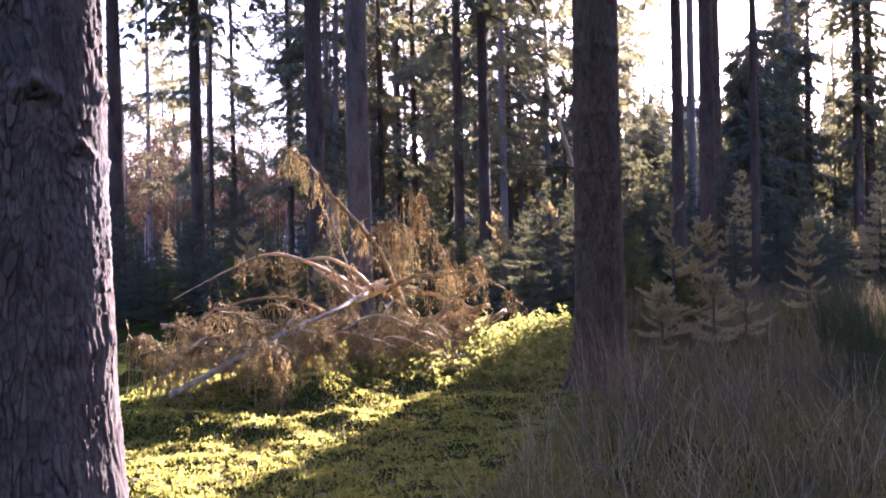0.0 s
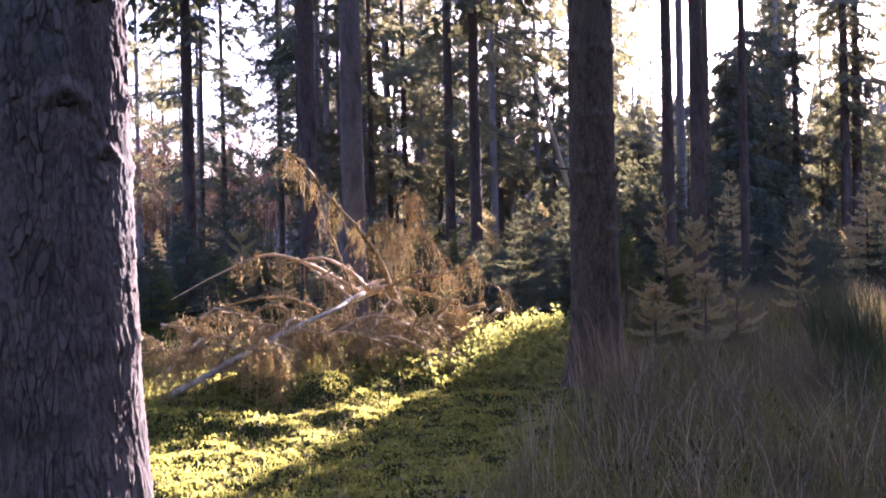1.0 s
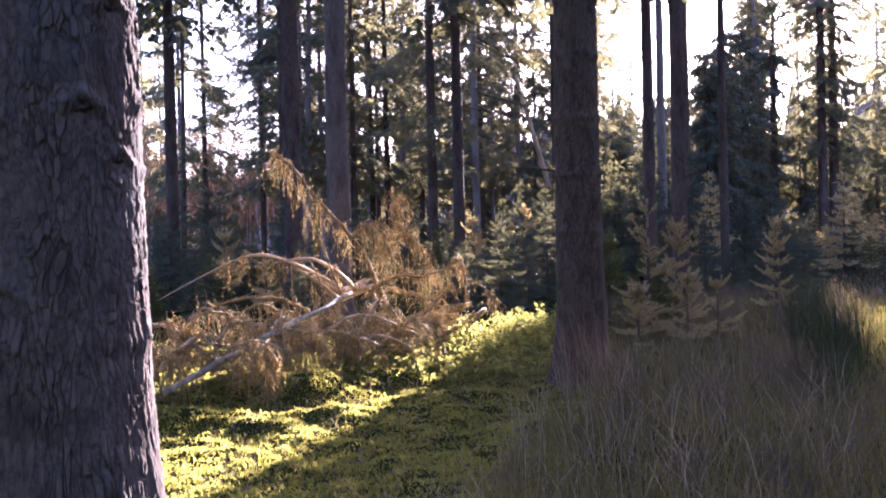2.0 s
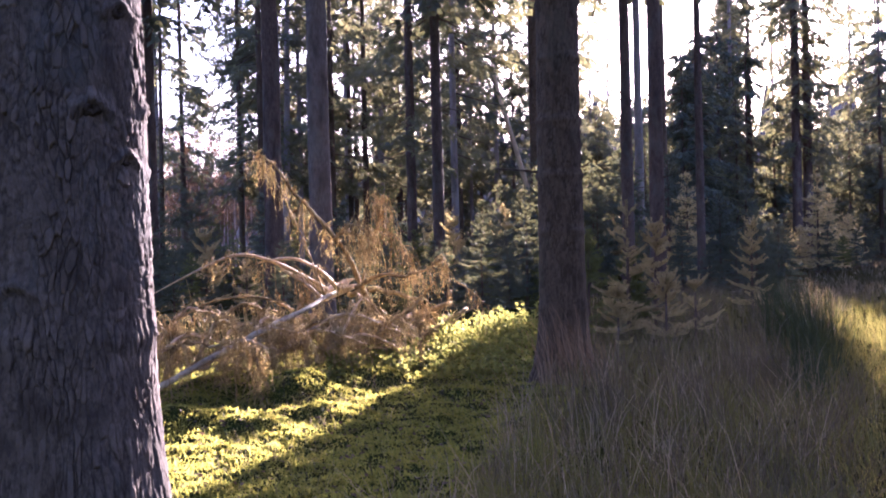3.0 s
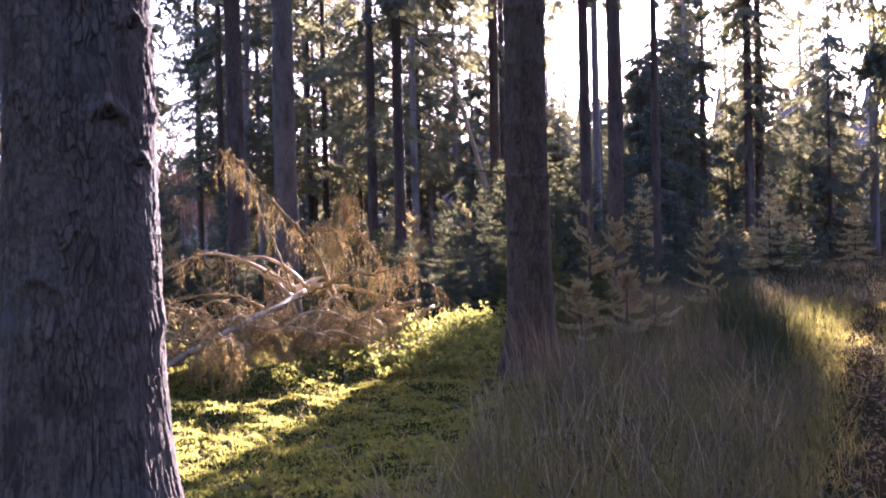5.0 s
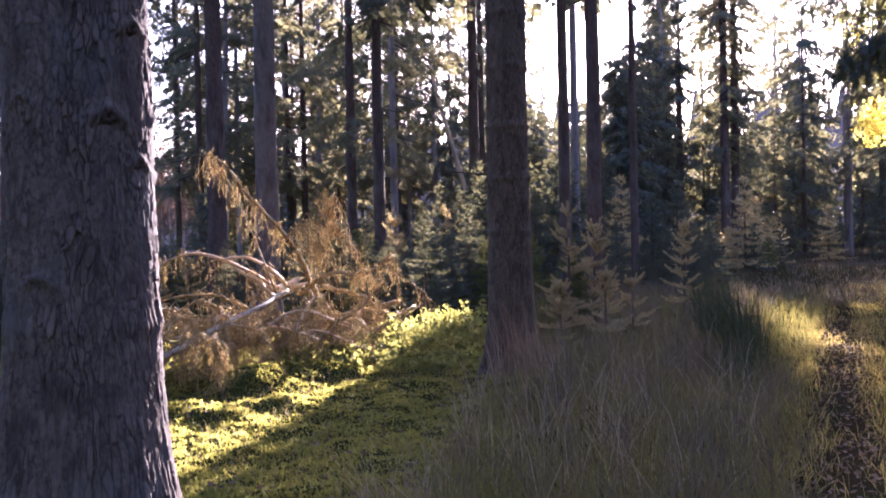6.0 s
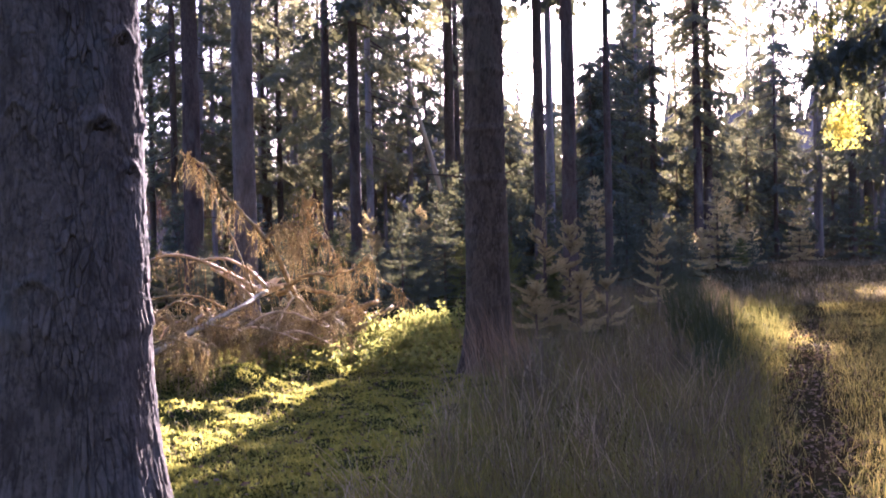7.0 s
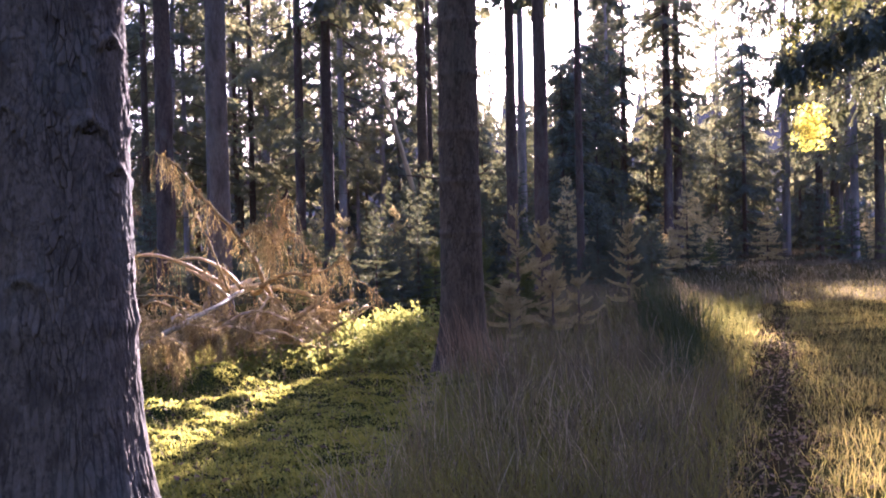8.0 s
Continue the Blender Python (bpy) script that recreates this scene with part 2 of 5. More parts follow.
def gz(x, y):
    x, y = np.asarray(x, float), np.asarray(y, float)
    near = 1 - smooth(14, 24, np.hypot(x, y))
    z = 0.10 * smooth(-0.6, 1.0, x - 0.18 * (y - 6)) * (1 - smooth(1.5, 3.2, x - 0.4 * (y - 7)))
    z = z + 0.035 * waves(x, y, 1, 2.2) * near
    h = waves(x, y, 2, 0.75) + 0.3 * waves(x, y, 8, 0.33)
    h2 = waves(x, y, 3, 0.13)
    # moss cushions: round tops with creases between them
    c1, c2 = np.sqrt(np.abs(waves(x, y, 31, 0.62)) + 0.01), np.sqrt(np.abs(waves(x, y, 32, 0.27)) + 0.01)
    z = z + near * (1 - 0.8 * bare(x, y)) * (0.026 * c1 + 0.018 * c2 - 0.024)
    z = z + near * (1 - 0.5 * bare(x, y)) * (0.026 * h + 0.004 * h2)
    for mx, my, rx, ry, h in MOUNDS:
        z = z + h * np.exp(-(((x - mx) / rx) ** 2 + ((y - my) / ry) ** 2) ** 1.5)
    z = z + 0.18 * waves(x, y, 4, 17) * smooth(14, 40, np.hypot(x, y))
    return z


def on_ground(x, y, lift=0.0):
    return (x, y, float(gz(x, y)) + lift)


def axis(lo, near0, near1, hi, step, far_n):
    mid = np.arange(near0, near1, step)
    left = near0 - np.geomspace(step, near0 - lo, far_n)[::-1]
    right = near1 + np.geomspace(step, hi - near1, far_n)
    return np.concatenate([left, mid, right])


def build_ground():
    xs = axis(-900, -3.2, 4.2, 900, 0.03, 45)
    ys = axis(-700, 3.0, 13.0, 1200, 0.04, 55)
    X, Y = np.meshgrid(xs, ys)
    Z = gz(X, Y)
    v = np.stack([X, Y, Z], -1).reshape(-1, 3)
    nx, ny = len(xs), len(ys)
    i = (np.arange(ny - 1)[:, None] * nx + np.arange(nx - 1)[None])
    f = np.stack([i, i + 1, i + nx + 1, i + nx], -1).reshape(-1, 4)
    me = mesh("ground", v, f, GROUND, True)
    at = me.attributes.new("bare", 'FLOAT', 'POINT')
    at.data.foreach_set("value", bare(X, Y).reshape(-1).astype(np.float32))
    tagged(part("ground", me), "mossy forest floor with bare litter on the track", "ground", kind="structure")


build_ground()


def distance():
    """The wooded distance behind the stand: a far glowing band, haze in its colour, with an uneven top of tree heads.
    """
    m, nt, b = nodes_of("glowing_haze_distance")
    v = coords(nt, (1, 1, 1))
    # the haze is put into these colours, which glow by themselves
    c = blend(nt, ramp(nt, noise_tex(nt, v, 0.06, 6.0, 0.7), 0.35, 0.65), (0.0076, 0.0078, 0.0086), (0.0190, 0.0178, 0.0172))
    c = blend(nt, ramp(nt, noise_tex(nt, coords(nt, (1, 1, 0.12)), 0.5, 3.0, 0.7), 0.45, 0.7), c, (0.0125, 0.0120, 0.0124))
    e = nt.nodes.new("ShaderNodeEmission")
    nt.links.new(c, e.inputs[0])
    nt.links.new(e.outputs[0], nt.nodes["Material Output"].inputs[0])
    a = np.radians(np.linspace(-60, 80, 1400))
    rng = np.random.default_rng(88)
    top = np.zeros_like(a)
    for _ in range(420):
        # one head of a tree after another
        p, w, h = rng.uniform(a[0], a[-1]), rng.uniform(0.006, 0.014), rng.uniform(13, 21)
        h *= 0.85 + 0.35 * float(smooth(-0.15, 0.1, p))
        top = np.maximum(top, h * (1 - 0.42 * np.abs(a - p) / w))
    top = np.maximum(top, 12.0) + rng.normal(0, 0.25, len(a))
    R = 150.0
    rows = [np.stack([R * np.sin(a), R * np.cos(a), z], -1) for z in (np.full_like(a, -3.0), top)]
    rows.append(rows[1] * (1.02, 1.02, 1))
    rows.append(rows[0] * (1.02, 1.02, 1))
    n = len(a)
    i = np.arange(3)[:, None] * n + np.arange(n - 1)[None]
    f = np.stack([i, i + 1, i + n + 1, i + n], -1).reshape(-1, 4)
    tagged(part("backdrop", mesh("backdrop", np.concatenate(rows), f, m)), "far wood edge, its haze put into a glowing colour", "distance", kind="structure")


distance()


# ---- tall spruces ----
def trunk_mesh(name, r, height, material, flare, fine_to, dz, seg, plate, relief, rings=(), seed=0, lean=(0, 0), front=None, knots=()):
    """A tapered trunk with scaly bark plates up to fine_to, plainer above."""
    zs = np.concatenate([np.arange(-0.25, fine_to, dz), np.linspace(fine_to, height, 14)])
    th = np.linspace(0, 2 * np.pi, seg, endpoint=False)
    if front is not None:
        # closer spacing on the side that is looked at
        th = th - 0.72 * np.sin(th - front)
    cx, sx = np.cos(th), np.sin(th)
    rng = np.random.default_rng(seed)
    lobes = sum(np.cos(k * th + rng.uniform(0, 6.28)) * a for k, a in ((2, 0.4), (3, 0.5), (5, 0.45)))
    off = rng.uniform(0, 50)
    rows, seams, tints = [], [], []
    for z in zs:
        base = r * max(0.06, 1 - max(z, 0) / height) ** 0.75 * 1.02
        fl = math.exp(-max(z, 0) / flare[1])
        rad = base + flare[0] * fl * (1 + 0.8 * lobes) + 0.012 * r / 0.26 * np.sin(3 * th + z * 2.1 + off) * 0.5
        for zr, amp in rings:
            rad = rad + amp * math.exp(-((z - zr) / 0.035) ** 2) * (0.7 + 0.3 * np.sin(4 * th + zr * 9))
        if z < fine_to and relief > 0:
            d, seam, tint = np.empty(seg), np.zeros(seg), np.zeros(seg)
            for i in range(seg):
                # the plates grow longer towards the foot
                p = Vector((cx[i] * r / plate + off, sx[i] * r / plate, (0.40 * z - 0.12 * min(z, 1.1) - 0.08 * min(z, 0.6)) / plate))
                p += 1.1 * noise.noise_vector(p * 0.2) + 0.2 * noise.noise_vector(p * 1.1)
                dist, pts = noise.voronoi(p)
                gap = pts[1] - pts[0]
                upright = (gap.x ** 2 + gap.y ** 2) / (gap.length_squared + 1e-6)
                crack = min(1.0, (dist[1] - dist[0]) / (0.07 + 0.13 * upright))
                crack = crack * crack * (3 - 2 * crack)
                cell = noise.cell(pts[0] * 7.3)
                deep = max(0.15, 0.6 + 1.1 * noise.noise(p * 0.3))
                d[i] = relief * (crack * (0.45 + 0.3 * (pts[0].z - p.z) + 0.3 * (pts[0].x - p.x) + 0.55 * cell * deep) * (0.5 + 0.5 * deep) - 0.5) + relief * (0.25 * noise.noise(p * 2.6) + 0.15 * noise.noise(p * 6.5))
                seam[i], tint[i] = (1 - crack) * min(1.0, deep) * (0.25 + 0.75 * upright), cell
            seams.append(seam)
            tints.append(tint)
            rad = rad + d
        for ka, kz, ks in knots:
            # a brow of bark over a sunk scar
            across = ((th - ka + np.pi) % (2 * np.pi) - np.pi) * r / ks
            high = (z - kz) / ks
            brow = np.exp(-((high - 0.55 + 0.55 * np.abs(across)) / 0.42) ** 2 - (across / 1.5) ** 2)
            rad = rad + ks * (0.36 * brow - 0.14 * np.exp(-(across ** 2 + (high * 1.1) ** 2) / 0.3))
        rows.append(np.stack([cx * rad + lean[0] * z, sx * rad + lean[1] * z, np.full(seg, z)], -1))
    v = np.concatenate(rows)
    i = np.arange(len(zs) - 1)[:, None] * seg
    j = np.arange(seg)[None]
    k = (j + 1) % seg
    f = np.stack([i + j, i + k, i + seg + k, i + seg + j], -1).reshape(-1, 4)
    me = mesh(name, v, f, material, True)
    if seams:
        for key, values in (("seam", seams), ("tint", tints)):
            full = np.zeros(len(v), np.float32)
            full[:len(values) * seg] = np.concatenate(values)
            me.attributes.new(key, 'FLOAT', 'POINT').data.foreach_set("value", full)
    return me


def spray_template(seed, twigs=6, broad=1.0):
    """A drooping spray of needled twigs, one metre long, along x."""
    rng = np.random.default_rng(seed)
    o, d, up, L, W = [], [], [], [], []
    for i in range(twigs):
        s = 0.12 + 0.86 * i / (twigs - 1)
        for side in (-1, 1):
            o.append((s, 0, -0.28 * s * s))
            d.append((0.75, side * rng.uniform(0.6, 0.95), -rng.uniform(0.15, 0.7)))
            up.append(rng.normal(size=3) * 0.5 + (0, 0, 1))
            L.append((0.55 - 0.3 * s) * rng.uniform(0.7, 1.2))
            W.append(rng.uniform(0.10, 0.17) * broad)
    o.append((0.75, 0, -0.16)); d.append((1, 0, -0.5)); up.append((0, 0, 1)); L.append(0.45); W.append(0.14)
    bag = Bag()
    leaves(bag, np.array(o), unit(np.array(d)), np.array(up, float), L, W)
    return np.concatenate(bag.v), np.array(bag.f)


SPRAYS = [spray_template(s) for s in range(5)]
SPRAYS_COARSE = [spray_template(s, 3, 1.6) for s in range(5)]


def place_sprays(bag, o, d, size, rng, kinds=SPRAYS):
    n = len(o)
    d = unit(d)
    roll = rng.normal(0, 0.35, n)
    side = unit(np.cross(np.tile([0, 0, 1.0], (n, 1)), d) + np.array([0, 0, 1.0]) * roll[:, None])
    up = np.cross(d, side)
    which = rng.integers(0, len(kinds), n)
    for w, (tv, tf) in enumerate(kinds):
        m = which == w
        if not m.any():
            continue
        basis = np.stack([d[m], side[m], up[m]], 1) * size[m][:, None, None]
        v = np.einsum('ka,nab->nkb', tv, basis) + o[m][:, None]
        f = tf[None] + (np.arange(m.sum()) * len(tv))[:, None, None]
        bag.put(v, f.reshape(-1, 4))


def crown_mesh(seed, z0, height, reach, step, per, size, sparse=0.0, low=0.45, kinds=SPRAYS, material=NEEDLE):
    """Whorls of drooping limbs with sprays: a crown mesh and a mesh of its limbs."""
    rng = np.random.default_rng(seed)
    limbs, o, d, s = Bag(), [], [], []
    z = z0
    while z < height - 0.3:
        f = (z - z0) / (height - z0)
        L = reach * (low + (1 - low) * min(1, f * 5)) * (1 - f) ** 0.75 + 0.25
        for _ in range(per):
            if rng.random() < sparse:
                continue
            a = rng.uniform(0, 2 * np.pi)
            l = L * rng.uniform(0.6, 1.15)
            out = np.array([math.cos(a), math.sin(a), 0])
            sag = rng.uniform(0.15, 0.45) * l
            zz = z + rng.uniform(-0.2, 0.2)
            pts = curve_points([(0, 0, zz), out * l * 0.5 + (0, 0, zz - sag * 0.55), out * l + (0, 0, zz - sag)], 7)
            tube(limbs, pts[::2], 0.028, 0.006, 3, cap=False)
            k = max(3, int(l / (0.42 * size)))
            for t in np.linspace(0.25, 1.0, k):
                p = out * l * t + np.array([0, 0, zz - sag * (1.35 * t - 0.35 * t * t)])
                for sd in (-1, 1):
                    b = a + sd * rng.uniform(0.3, 1.1)
                    o.append(p)
                    d.append((math.cos(b), math.sin(b), -rng.uniform(0.1, 0.75)))
                    s.append(size * rng.uniform(0.6, 1.15))
        z += step * rng.uniform(0.8, 1.2)
    bag = Bag()
    place_sprays(bag, np.array(o), np.array(d), np.array(s), rng, kinds)
    return bag.mesh("crown", material), limbs.mesh("crown_wood", BARK)


CROWN_TALL = [crown_mesh(10 + i, 7.5, 22, 2.6, 0.62, 4, 0.85, kinds=SPRAYS_COARSE) for i in range(2)]
CROWN_MID = [crown_mesh(20 + i, 4.2, 20, 2.5, 0.75, 4, 0.62, 0.36, material=NEEDLE_LIGHT) for i in range(3)]
CROWN_NARROW = [crown_mesh(26 + i, 4.6, 20, 1.25, 0.55, 4, 0.55, 0.1, material=NEEDLE_LIGHT) for i in range(2)]
CROWN_HIGH = [crown_mesh(36 + i, 10.05, 21, 2.9, 0.6, 4, 0.6, 0.25, 0.9, material=NEEDLE_LIGHT) for i in range(2)]
CROWN_FULL = [crown_mesh(30 + i, 0.6, 12.5, 2.1, 0.5, 5, 0.66, 0.40, 0.8, SPRAYS, (NEEDLE, NEEDLE_LIGHT, NEEDLE)[i]) for i in range(3)]


def stub(bag_list, z, a, r, length, rise, thick, rng):
    out = np.array([math.cos(a), math.sin(a), 0])
    p = curve_points([out * r * 0.8 + (0, 0, z), out * (r + length * 0.5) + (0, 0, z + rise * 0.4 + rng.uniform(-0.02, 0.02)), out * (r + length) + (0, 0, z + rise)], 6)
    b = Bag()
    tube(b, p, thick, thick * 0.4, 5)
    bag_list.append(b.mesh("branch_stub", BARK_BROWN))


def tall_spruce(place, r, label, crown, material=None, height=24.0, seed=0, stubs=10, seg=20, lean=(0, 0), rings=(), group="tall spruces", detail=True, own=()):
    material = material or BARK
    rng = np.random.default_rng(seed + 500)
    t = thing("spruce_tree", on_ground(*place), label, "tree", group)
    if detail:
        me = trunk_mesh("trunk", r, height, material, (r * 0.35, 0.28), 7.0, 0.09, seg, 0.06, 0.006, rings, seed, lean)
    else:
        me = trunk_mesh("trunk", r, height, material, (r * 0.3, 0.3), 1.0, 0.25, 9, 0.06, 0, (), seed, lean)
    part("trunk", me, t)
    made = list(own)
    for _ in range(stubs):
        stub(made, rng.uniform(1.2, 7.5), rng.uniform(0, 6.28), r * 0.9, rng.uniform(0.08, 0.6), rng.uniform(-0.08, 0.06), rng.uniform(0.006, 0.012), rng)
    for m in made:
        part("branch_stub", m, t, "thin dead branch stub")
    if crown:
        for nm, m in zip(("crown", "crown_wood"), crown):
            c = tagged(part(nm, m, t), kind="stuff")
            c.rotation_euler[2] = rng.uniform(0, 6.28)
            c.scale = (1, 1, rng.uniform(0.95, 1.1))
    return t


def near_spruce():
    """The big trunk close to the camera."""
    t = thing("spruce_tree", on_ground(-1.281, 2.86), "thick old spruce trunk with grey scaly bark and knots", "tree", "tall spruces")
    spots = [(radians(q), z, k) for q, z, k in ((-53, 1.75, 0.055), (-25, 1.59, 0.045), (-107, 1.18, 0.05), (-30, 2.07, 0.05), (-120, 1.80, 0.04), (6, 1.76, 0.04), (14, 1.55, 0.035))]
    me = trunk_mesh("trunk", 0.264, 24, BARK_NEAR, (0.15, 0.36), 2.6, 0.0048, 370, 0.022, 0.0095, ((1.02, 0.010),), 3, front=radians(-72), knots=spots)
    part("trunk", me, t)
    # the dark rough scars where limbs have fallen off
    for a, z, k in spots:
        rng = np.random.default_rng(int(z * 100))
        bag = Bag()
        n = 16
        th = np.linspace(0, 2 * np.pi, n, endpoint=False)
        out, side = np.array([math.cos(a), math.sin(a), 0]), np.array([-math.sin(a), math.cos(a), 0])
        for q, h in ((0.72, -0.012), (0.58, 0.001), (0.42, 0.008), (0.28, 0.004), (0.12, -0.001), (0.02, -0.002)):
            wob = 1 + rng.uniform(-0.3, 0.3, n)
            flat = side * (np.cos(th) * q * k * wob)[:, None] + np.array([0, 0, 1.0]) * (np.sin(th) * q * k * 0.75 * wob)[:, None]
            bag.v.append(out * (0.252 + h + rng.uniform(-0.005, 0.005, n))[:, None] + flat + (0, 0, z))
        i = np.arange(5)[:, None] * n
        j = np.arange(n)[None]
        f = np.stack([i + j, i + (j + 1) % n, i + n + (j + 1) % n, i + n + j], -1).reshape(-1, 4).tolist()
        part("knot", mesh("knot", np.concatenate(bag.v), f, KNOT, True), t, "dark rough branch scar")
    for nm, m in zip(("crown", "crown_wood"), CROWN_TALL[0]):
        tagged(part(nm, m, t), kind="stuff")


near_spruce()


def second_spruce():
    own, rng = [], np.random.default_rng(77)
    r = 0.19
    for z, a, l, rise, th in ((1.77, 182, 0.40, 0.04, 0.011), (1.80, 8, 0.10, 0.06, 0.010), (1.76, -20, 0.05, 0.0, 0.014), (2.28, 15, 0.12, 0.02, 0.007), (2.21, 175, 0.10, 0.0, 0.006), (2.24, -80, 0.03, 0.0, 0.016), (1.30, 0, 0.03, 0, 0.01)):
        stub(own, z, radians(a), r * 0.92, l, rise, th, rng)
    t = thing("spruce_tree", on_ground(1.25, 7.62, -0.02), "straight spruce trunk with ringed bark in dry grass", "tree", "tall spruces")
    me = trunk_mesh("trunk", 0.193, 24, BARK_RINGED, (0.08, 0.3), 3.6, 0.010, 160, 0.026, 0.0065, ((0.62, 0.008), (1.27, 0.015), (1.74, 0.02), (1.80, -0.006), (2.2, 0.018), (2.26, -0.006), (2.72, 0.018), (3.2, 0.018)), 9)
    part("trunk", me, t)
    for m in own:
        part("branch_stub", m, t, "thin dead branch stub")
    for nm, m in zip(("crown", "crown_wood"), CROWN_TALL[1]):
        tagged(part(nm, m, t), kind="stuff")


second_spruce()
for k, (x, y, r, mat, crown, label) in enumerate((
        (-7.02, 20.5, 0.165, BARK, CROWN_TALL[0], "slim dark spruce trunk beside young conifers"),
        (-6.17, 24.0, 0.17, BARK, CROWN_TALL[1], "straight dark spruce trunk behind young conifers"),
        (-2.64, 20.0, 0.205, BARK, CROWN_TALL[0], "tall dark spruce trunk behind the brushwood"),
        (-1.27, 14.6, 0.185, BARK_PALE, CROWN_TALL[1], "pale brown spruce trunk behind the brushwood"),
        (0.56, 30.3, 0.17, BARK, CROWN_MID[0], "dark spruce trunk in the stand"),
        (1.10, 24.4, 0.155, BARK, CROWN_TALL[0], "dark spruce trunk above low saplings"),
        (5.29, 21.2, 0.145, BARK, CROWN_TALL[1], "slim dark spruce trunk in the stand"),
        (7.13, 27.0, 0.14, BARK_GREY_HAZE, None, "slim greyish spruce trunk in the stand"),
        (4.37, 15.6, 0.13, BARK, CROWN_TALL[1], "slim dark spruce trunk with short dead stubs"),
        (7.59, 23.0, 0.105, BARK, CROWN_TALL[0], "thin spruce trunk above the young firs"),
        (15.8, 36.0, 0.2, BARK, CROWN_NARROW[0], "leafy spruce at the edge of the track"),
        (16.74, 37.1, 0.2, BARK, CROWN_NARROW[1], "leafy spruce standing close to its neighbour"))):
    made = tall_spruce((x, y), r, label, crown, mat, seed=k + 1, stubs=14 if y < 25 else 8, seg=36 if y < 22 else 20, rings=[(0.9 + 0.47 * q, 0.009) for q in range(13)] if y < 22 else ())
    if y > 35 or not crown:
        for nm, m in zip(("upper_crown", "upper_crown_wood"), CROWN_HIGH[k % 2]):
            tagged(part(nm, m, made), kind="stuff")

# a slim one further off, between the sun and the pale trunk
tall_spruce((4.61, 30.3), 0.2, "slim spruce trunk half hidden in the stand", CROWN_HIGH[0], BARK_BROWN, seed=33, stubs=8)

# added, hidden behind a nearer trunk, to keep sun off the moss
tall_spruce((9.22, 31.78), 0.2, "slim spruce trunk added to keep sun off the moss", CROWN_HIGH[1], BARK_BROWN, seed=34, stubs=6)

# the stand further back
for k, (x, y, r) in enumerate(((-10.97, 45, 0.12), (-9.82, 45, 0.14), (-6.37, 40, 0.12), (-4.5, 38, 0.115), (-2.4, 38, 0.13), (-1.17, 42, 0.15), (5.03, 45, 0.15),
                               (25.2, 40.1, 0.19), (27.1, 41.8, 0.22), (28.4, 42.6, 0.17), (23.6, 33.3, 0.21), (7.6, 46.4, 0.2), (-3.9, 40.3, 0.12), (-4.9, 35.5, 0.15), (17.45, 45, 0.15), (20.7, 50, 0.12))):
    tall_spruce((x, y), r, "slim spruce in the back of the stand", (None if k in (14, 15) else CROWN_MID[k % 3]), BARK_BROWN if k % 3 else BARK_GREY_HAZE, seed=40 + k, stubs=3, detail=False, group="spruces at the back")


def sun_lane(x, y):
    """Where a ray of the low sun over this place comes from, across its way."""
    return x * math.cos(AZ) - y * math.sin(AZ), y * math.cos(AZ) + x * math.sin(AZ)


rng = np.random.default_rng(4)
taken = []
count = 0
while count < 62:
    y = rng.uniform(34, 82)
    x = y * rng.uniform(-0.50, 0.86)
    u, v = sun_lane(x, y)
    if -7.8 < u < 7.6:
        continue
    if abs(x - path_x(y)) < 3.2:
        continue
    if x < -0.10 * y and rng.random() < 0.45:
        continue
    if any((x - a) ** 2 + (y - b) ** 2 < 5 for a, b in taken):
        continue
    taken.append((x, y))
    count += 1
    tall_spruce((x, y), rng.uniform(0.09, 0.19), "slim spruce in the back of the stand", CROWN_MID[count % 3], BARK_BROWN if rng.random() < 0.35 else BARK_GREY_HAZE, seed=200 + count, stubs=0, detail=False,
                height=rng.uniform(19, 25), group="spruces at the back", lean=(rng.normal(0, 0.01), 0))

for k in range(16):
    y = rng.uniform(34, 62)
    x = rng.uniform(-0.14, 0.10) * y
    tall_spruce((x, y), rng.uniform(0.09, 0.15), "slim spruce in the back of the stand", CROWN_MID[k % 3], BARK_BROWN if k % 2 else BARK_GREY_HAZE, seed=330 + k, stubs=0, detail=False, height=rng.uniform(19, 25), group="spruces at the back")

# the first four are added to bound the sun on meadow and track
for k, (u, v) in enumerate(((-0.1, 49), (-0.3, 56), (0.0, 54), (-0.2, 58), (7.9, 58), (8.8, 66), (9.3, 52), (10.5, 60), (7.7, 70), (11.5, 50))):
    x, y = u * math.cos(AZ) + v * math.sin(AZ), v * math.cos(AZ) - u * math.sin(AZ)
    tall_spruce((x, y), 0.14, "slim spruce near the bend of the track", CROWN_NARROW[k % 2] if k < 4 else CROWN_MID[k % 3], BARK_GREY_HAZE, seed=360 + k, stubs=0, detail=False, height=22, group="spruces at the back")

# the leaning dead stem
lb = Bag()
tube(lb, curve_points([(0, 0, -0.3), (-1.3, -0.1, 4.6), (-2.15, -0.1, 7.6), (-2.5, 0, 9.5)], 14), 0.13, 0.07, 8)
lt = thing("dead_tree", (6.9, 41, 0), "leaning bare dead stem in the stand", "tree")
part("trunk", lb.mesh("trunk", PALEWOOD, True), lt)


# ---- dense young firs at the back, dark against the sun ----
def full_fir(x, y, size, k, label, group):
    t = thing("young_fir", on_ground(x, y), label, "tree", group, turn=k * 1.7, size=size)
    b = Bag()
    tube(b, [(0, 0, -0.2), (0, 0, 6), (0, 0, 12.3)], 0.13, 0.02, 7)
    part("trunk", b.mesh("trunk", BARK), t)
    for nm, m in zip(("crown", "crown_wood"), CROWN_FULL[k % 3]):
        tagged(part(nm, m, t), kind="stuff")


